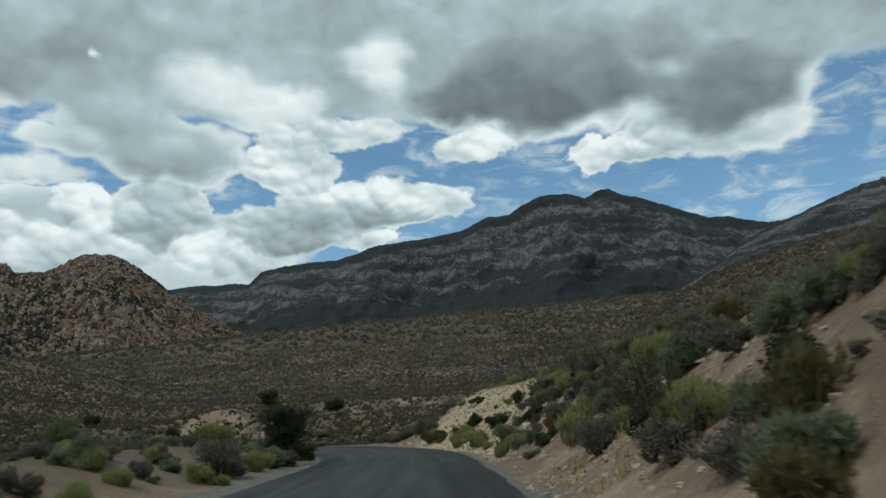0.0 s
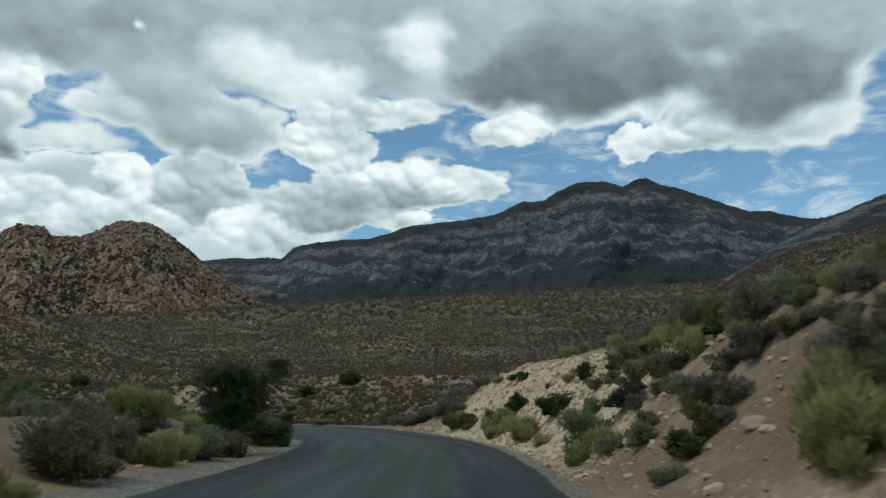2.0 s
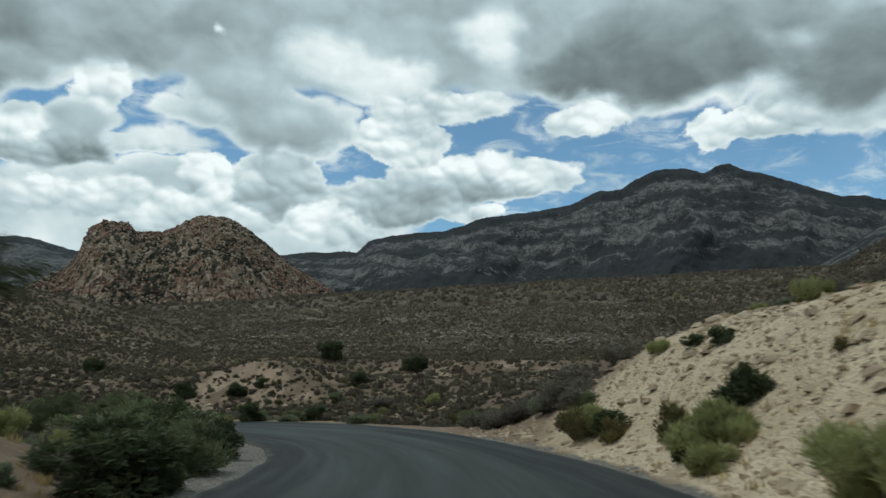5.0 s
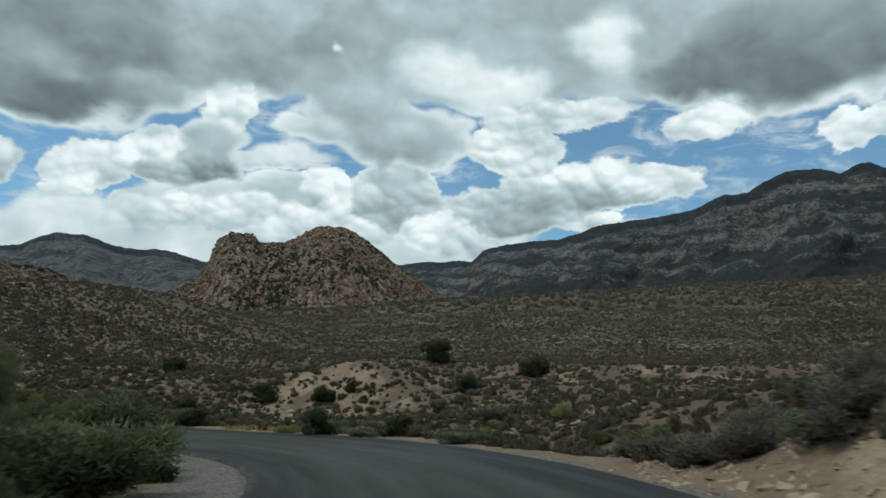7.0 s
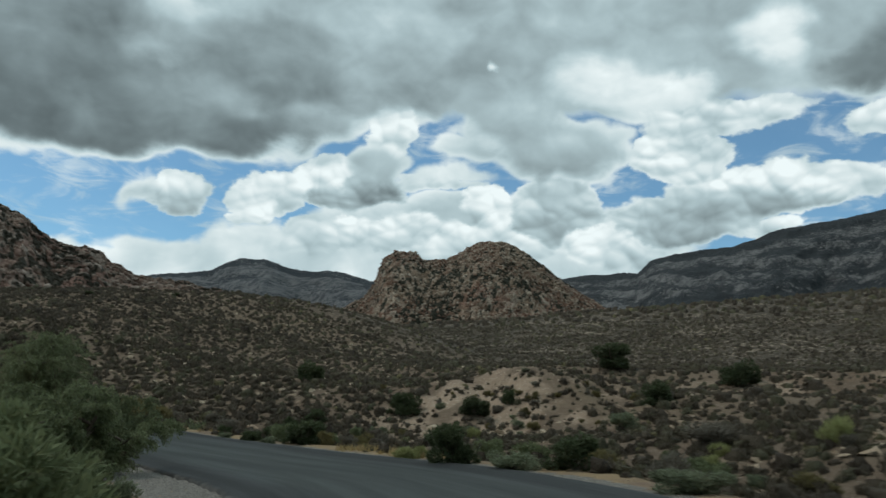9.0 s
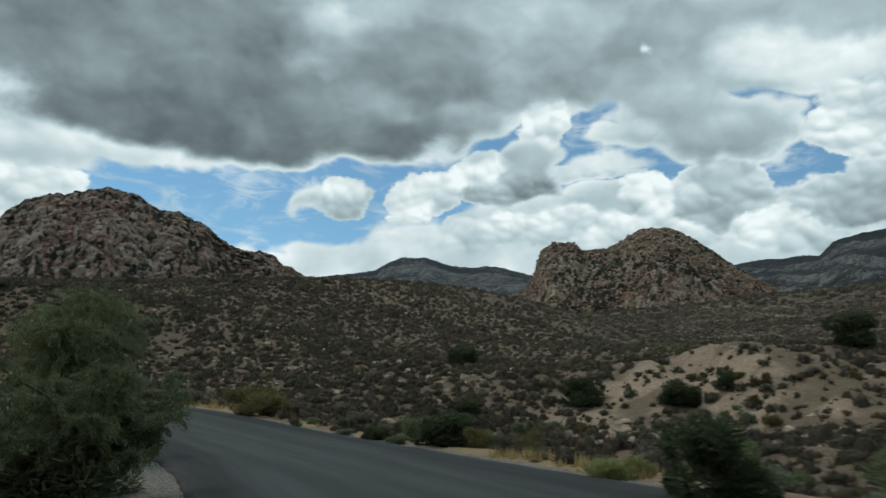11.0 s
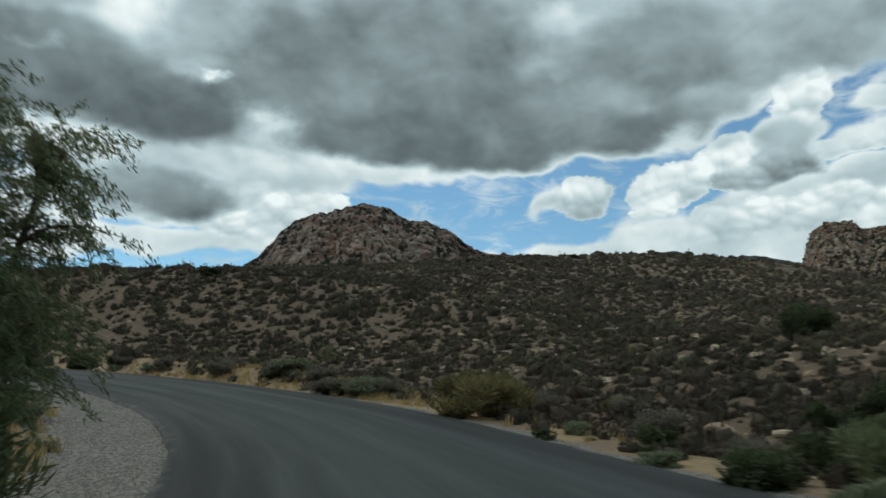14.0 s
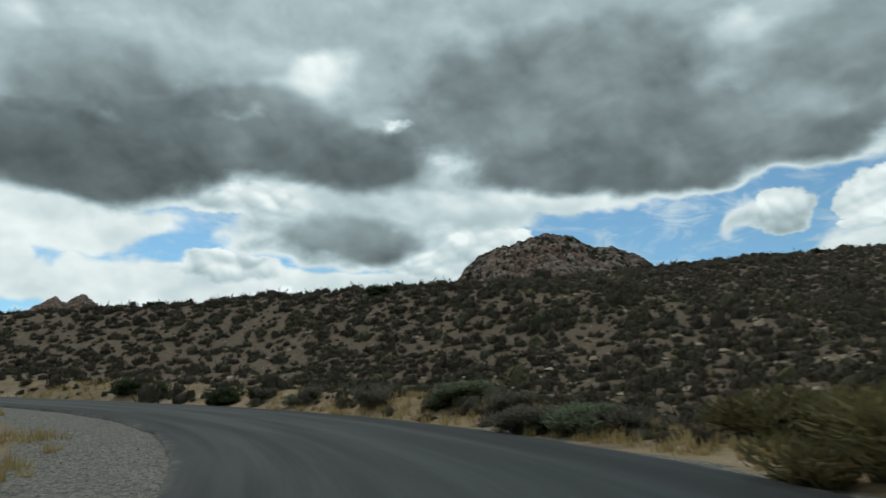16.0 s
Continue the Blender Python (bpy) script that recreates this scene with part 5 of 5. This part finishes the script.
sow(520, (-32, -6, 14, 80), inner_verge, ("lime", "sage", "lime", "brown", "sage", "brown"), 0.45, 1.5)


def limb_path(r, start, way, length, bends, droop, n=7):
    p, d = [np.array(start, float)], np.array(way, float)
    for _ in range(n - 1):
        d = d + r.normal(size=3) * bends + np.array([0, 0, -droop])
        d /= np.linalg.norm(d)
        p.append(p[-1] + d * length / (n - 1))
    return np.array(p)


def willow(px, py, tall, spread, seed, twigs=420, per_twig=34, name="desert_willow", label="tall desert willow with drooping narrow leaves at the bend", leaf=None, droop=0.22, lean=0.42):
    """A many-stemmed tree with hanging leafy twigs down to near the ground."""
    r = np.random.default_rng(seed)
    base = new(name)
    base.matrix_basis = pose(px, py, float(ground_z(np.array([px]), np.array([py]))[0]) - 0.1)
    tagged(base, label, "tree")
    tips = []
    for k in range(6):
        az = k * 1.05 + r.uniform(-0.3, 0.3)
        way = (math.cos(az) * lean, math.sin(az) * lean, 1.0)
        stem = limb_path(r, (math.cos(az) * 0.12, math.sin(az) * 0.12, -0.1), way, tall * r.uniform(0.62, 0.8), 0.13, -0.01, 9)
        pieces = [tube(stem, np.linspace(0.085, 0.03, 9), 7)]
        part("trunk", mesh_of(name + "_trunk", *pieces[0], BARK), base)
        for j in range(6):
            s = stem[3 + j]
            a2 = r.uniform(0, 2 * math.pi)
            limb = limb_path(r, s, (math.cos(a2), math.sin(a2), 0.75), spread * r.uniform(0.4, 0.75), 0.2, 0.06, 7)
            part("limb", mesh_of(name + "_limb", *tube(limb, np.linspace(0.035, 0.010, 7), 5), BARK), base)
            tips += [limb[q] for q in (2, 3, 4, 5, 6)]
        tips += [stem[q] for q in (4, 5, 6, 7, 8)]
    tips = np.array(tips)
    twig_parts, mids, axes = [], [], []
    for _ in range(twigs):
        s = tips[r.integers(len(tips))]
        az = r.uniform(0, 2 * math.pi)
        path = limb_path(r, s, (math.cos(az), math.sin(az), r.uniform(-0.1, 0.8)), r.uniform(0.5, 1.0) * min(1.5, 0.22 * tall), 0.16, droop, 6)
        path[:, 2] = np.maximum(path[:, 2], 0.15)
        twig_parts.append(tube(path, np.linspace(0.007, 0.003, 6), 3))
        t = r.uniform(0.15, 1.0, per_twig) * 5
        i = np.minimum(t.astype(int), 4)
        q = path[i] + (path[i + 1] - path[i]) * (t - i)[:, None] + r.normal(size=(per_twig, 3)) * 0.045
        mids.append(q)
        axes.append((path[i + 1] - path[i]) * 4 + r.normal(size=(per_twig, 3)) * 0.45 + np.array([0, 0, -0.25]))
    v, f = joined(twig_parts)
    tagged(part("fine_branching", mesh_of(name + "_fine_branching", v, f, BARK), base), kind="stuff")
    mid, ax = np.vstack(mids), np.vstack(axes)
    n = len(mid)
    v, f = blades(mid, ax, r.uniform(0.07, 0.13, n), r.uniform(0.015, 0.026, n), r, 0.1)
    part("crown", mesh_of(name + "_crown", v, f, leaf or WILLOW_LEAF, False, tone=np.repeat(r.uniform(0, 1, n), 3)), base, "dense narrow olive-green leaves")


willow(-43.2, 87.0, 6.9, 1.7, 5, 1150, 85, lean=0.36)
willow(-33.8, 83.2, 3.2, 2.1, 6, 850, 80, "willow_bush", "bushy young desert willow beside the gravel verge")
willow(-24.0, 75.2, 3.1, 2.3, 8, 850, 80, "willow_bush", "bushy young desert willow beside the gravel verge")
willow(-9.0, 43.6, 4.8, 0.8, 9, 800, 75, "mesquite_tree", "small dark mesquite tree at the road edge", DARK_LEAF, 0.05, 0.05)

willow(4.4, 16.0, 2.7, 0.6, 11, 80, 20, "scrub_oak", "gnarled scrub oak with bare limbs above the cut bank", DARK_LEAF, 0.02, 0.1)


# ---------- dry grass and stones ----------
def grass(name, x, y, size, label):
    """Tufts of dry blades as one mesh."""
    z = ground_z(x, y)
    n, per = len(x), 16
    az, lean = rng.uniform(0, 2 * math.pi, (n, per)), rng.uniform(0.1, 0.75, (n, per))
    d = np.stack([np.cos(az) * np.sin(lean), np.sin(az) * np.sin(lean), np.cos(lean)], 2)
    root = np.stack([x[:, None] + rng.normal(size=(n, per)) * 0.08, y[:, None] + rng.normal(size=(n, per)) * 0.08, np.repeat(z[:, None], per, 1) - 0.02], 2)
    tall = size[:, None, None] * rng.uniform(0.5, 1.0, (n, per, 1))
    side = np.stack([-np.sin(az), np.cos(az), 0 * az], 2) * 0.02
    v = np.stack([root - side, root + side, root + d * tall], 2).reshape(-1, 3)
    tone = np.repeat(rng.uniform(0, 1, n), per * 3)
    tagged(new(name, mesh_of(name, v, np.arange(len(v)).reshape(-1, 3), STRAW_LEAF, False, tone=tone)), label, "grass", kind="stuff")


def straw_land(x, y):
    l, a, _ = by_road(x, y)
    dl, dr = -l - ROAD_HALF, l - ROAD_HALF
    return np.where(l < 0, smooth(1.9, 2.6, dl) * (1 - smooth(4.5, 8, dl)) * smooth(172, 178, a), 0.8 * smooth(0.45, 1.0, dr) * (1 - smooth(2.5, 7, dr)) * smooth(150, 165, a)) * patchy(x, y, 41, -0.45, 0.15)


x, y = field_of(30000, (-100, -15, 70, 110), straw_land)
grass("dry_grass", x, y, rng.uniform(0.18, 0.5, len(x)), "dry straw-yellow grass along the road edge")
x, y = field_of(3500, (-14, 12, 15, 66), lambda x, y: off_road(x, y, 1.0) * patchy(x, y, 43, 0.0, 0.5) * (np.abs(by_road(x, y)[0]) < 14))
grass("verge_grass", x, y, rng.uniform(0.12, 0.35, len(x)), "thin dry grass on the stony verge")


def stone_mesh(seed, rough=0.28):
    """A broken stone about 1 across."""
    bm = bmesh.new()
    bmesh.ops.create_icosphere(bm, subdivisions=2, radius=0.5)
    r = random.Random(seed)
    cuts = [(Vector((r.gauss(0, 1), r.gauss(0, 1), r.gauss(0, 1))).normalized(), r.uniform(0.26, 0.42)) for _ in range(9)]
    for v in bm.verts:
        for nrm, d in cuts:
            over = v.co.dot(nrm) - d
            if over > 0:
                v.co -= nrm * over
        v.co += Vector((r.gauss(0, 1), r.gauss(0, 1), r.gauss(0, 1))) * 0.012
        v.co.z *= 0.72
    me = bpy.data.meshes.new("stone")
    bm.to_mesh(me)
    bm.free()
    me.attributes.new("tone", "FLOAT", "POINT").data.foreach_set("value", np.full(len(me.vertices), r.random(), np.float32))
    me.materials.append(STONE)
    return me


def rubble(name, x, y, size, label):
    """Many small angular stones as one mesh."""
    corners = np.array([(-.5, -.4, 0), (.5, -.45, .05), (.45, .5, 0), (-.45, .42, .04), (-.3, -.25, .5), (.3, -.3, .42), (.25, .3, .5), (-.28, .25, .4)])
    quads = np.array([(0, 1, 5, 4), (1, 2, 6, 5), (2, 3, 7, 6), (3, 0, 4, 7), (4, 5, 6, 7)])
    n = len(x)
    c = corners[None] + rng.normal(size=(n, 8, 3)) * 0.13
    t = rng.uniform(0, 2 * math.pi, n)
    z = ground_z(x, y)
    vx = (c[..., 0] * np.cos(t)[:, None] - c[..., 1] * np.sin(t)[:, None]) * size[:, None] * 1.2 + x[:, None]
    vy = (c[..., 0] * np.sin(t)[:, None] + c[..., 1] * np.cos(t)[:, None]) * size[:, None] + y[:, None]
    vz = c[..., 2] * size[:, None] * 0.9 + z[:, None] - 0.1 * size[:, None]
    f = (quads[None] + 8 * np.arange(n)[:, None, None]).reshape(-1, 4)
    me = mesh_of(name, np.stack([vx, vy, vz], 2).reshape(-1, 3), f, STONE, False, tone=np.repeat(rng.uniform(0, 1, n), 8))
    tagged(new(name, me), label, "stones", kind="stuff")


def bank_face(x, y):
    l, a, _ = by_road(x, y)
    d = l - ROAD_HALF
    return (l > 0) * smooth(0.3, 0.9, d) * (1 - 0.7 * smooth(2.5, 6.5, d)) * (1 - smooth(8, 12, d)) * (a < 142) * (0.25 + 0.75 * patchy(x, y, 51, -0.3, 0.4))


x, y = field_of(90000, (-6, 16, 2, 78), bank_face)
rubble("bank_rubble", x, y, 0.035 + 0.15 * rng.uniform(0, 1, len(x)) ** 5, "pale broken stones on the cut bank")
x, y = field_of(9000, (-6, 16, 26, 72), lambda x, y: (by_road(x, y)[0] > ROAD_HALF + 0.6) * (by_road(x, y)[0] < ROAD_HALF + 9) * (by_road(x, y)[1] > 94) * (by_road(x, y)[1] < 127) * 0.8)
rubble("cut_stones", x, y, 0.045 + 0.30 * rng.uniform(0, 1, len(x)) ** 5, "pale broken limestone lumps on the cut face")
x, y = field_of(16000, (-75, 0, 20, 110), lambda x, y: (np.abs(by_road(x, y)[0]) - ROAD_HALF > 0.25) * (np.abs(by_road(x, y)[0]) - ROAD_HALF < 3.2) * 0.9)
rubble("verge_gravel", x, y, 0.025 + 0.06 * rng.uniform(0, 1, len(x)) ** 3, "grey gravel scattered on the verge")
x, y = field_of(14000, (-130, 25, 92, 175), lambda x, y: (0.3 + 0.7 * near_hill(x, y)) * (by_road(x, y)[0] > 6) * patchy(x, y, 61, -0.2, 0.4))
rubble("hillside_stones", x, y, 0.10 + 0.45 * rng.uniform(0, 1, len(x)) ** 3, "pale stones lying among the hillside scrub")

STONES = [stone_mesh(70 + k) for k in range(5)]
ROCKS = [(-48.4, 107.0, 1.3), (-46.8, 107.6, 0.7), (-44.0, 104.3, 0.8), (-36.5, 112.0, 0.9), (-35.0, 109.5, 0.7), (-40.5, 108.6, 0.6), (-9.3, 36.2, 0.3), (-8.9, 38.6, 0.25),
         (3.4, 27.2, 0.45), (4.6, 28.6, 0.6), (5.3, 26.1, 0.5), (3.0, 31.5, 0.35), (5.9, 24.4, 0.6), (4.2, 22.0, 0.5), (1.2, 61.0, 0.45), (0.2, 63.4, 0.4), (2.7, 59.2, 0.5), (3.1, 57.0, 0.55), (3.4, 64.2, 0.7), (2.0, 66.8, 0.6), (-28.0, 104.0, 0.6)]
for k, (px, py, wide) in enumerate(ROCKS):
    ob = new("rock", STONES[k % 5])
    ob.matrix_basis = pose(px, py, float(ground_z(np.array([px]), np.array([py]))[0]) + 0.12 * wide, 0, 0, 71 * k) @ Matrix.Diagonal((wide, wide * 0.8, wide * 0.7, 1))
    tagged(ob, "pale angular sandstone rock lying on the slope", "rock", "loose rocks")
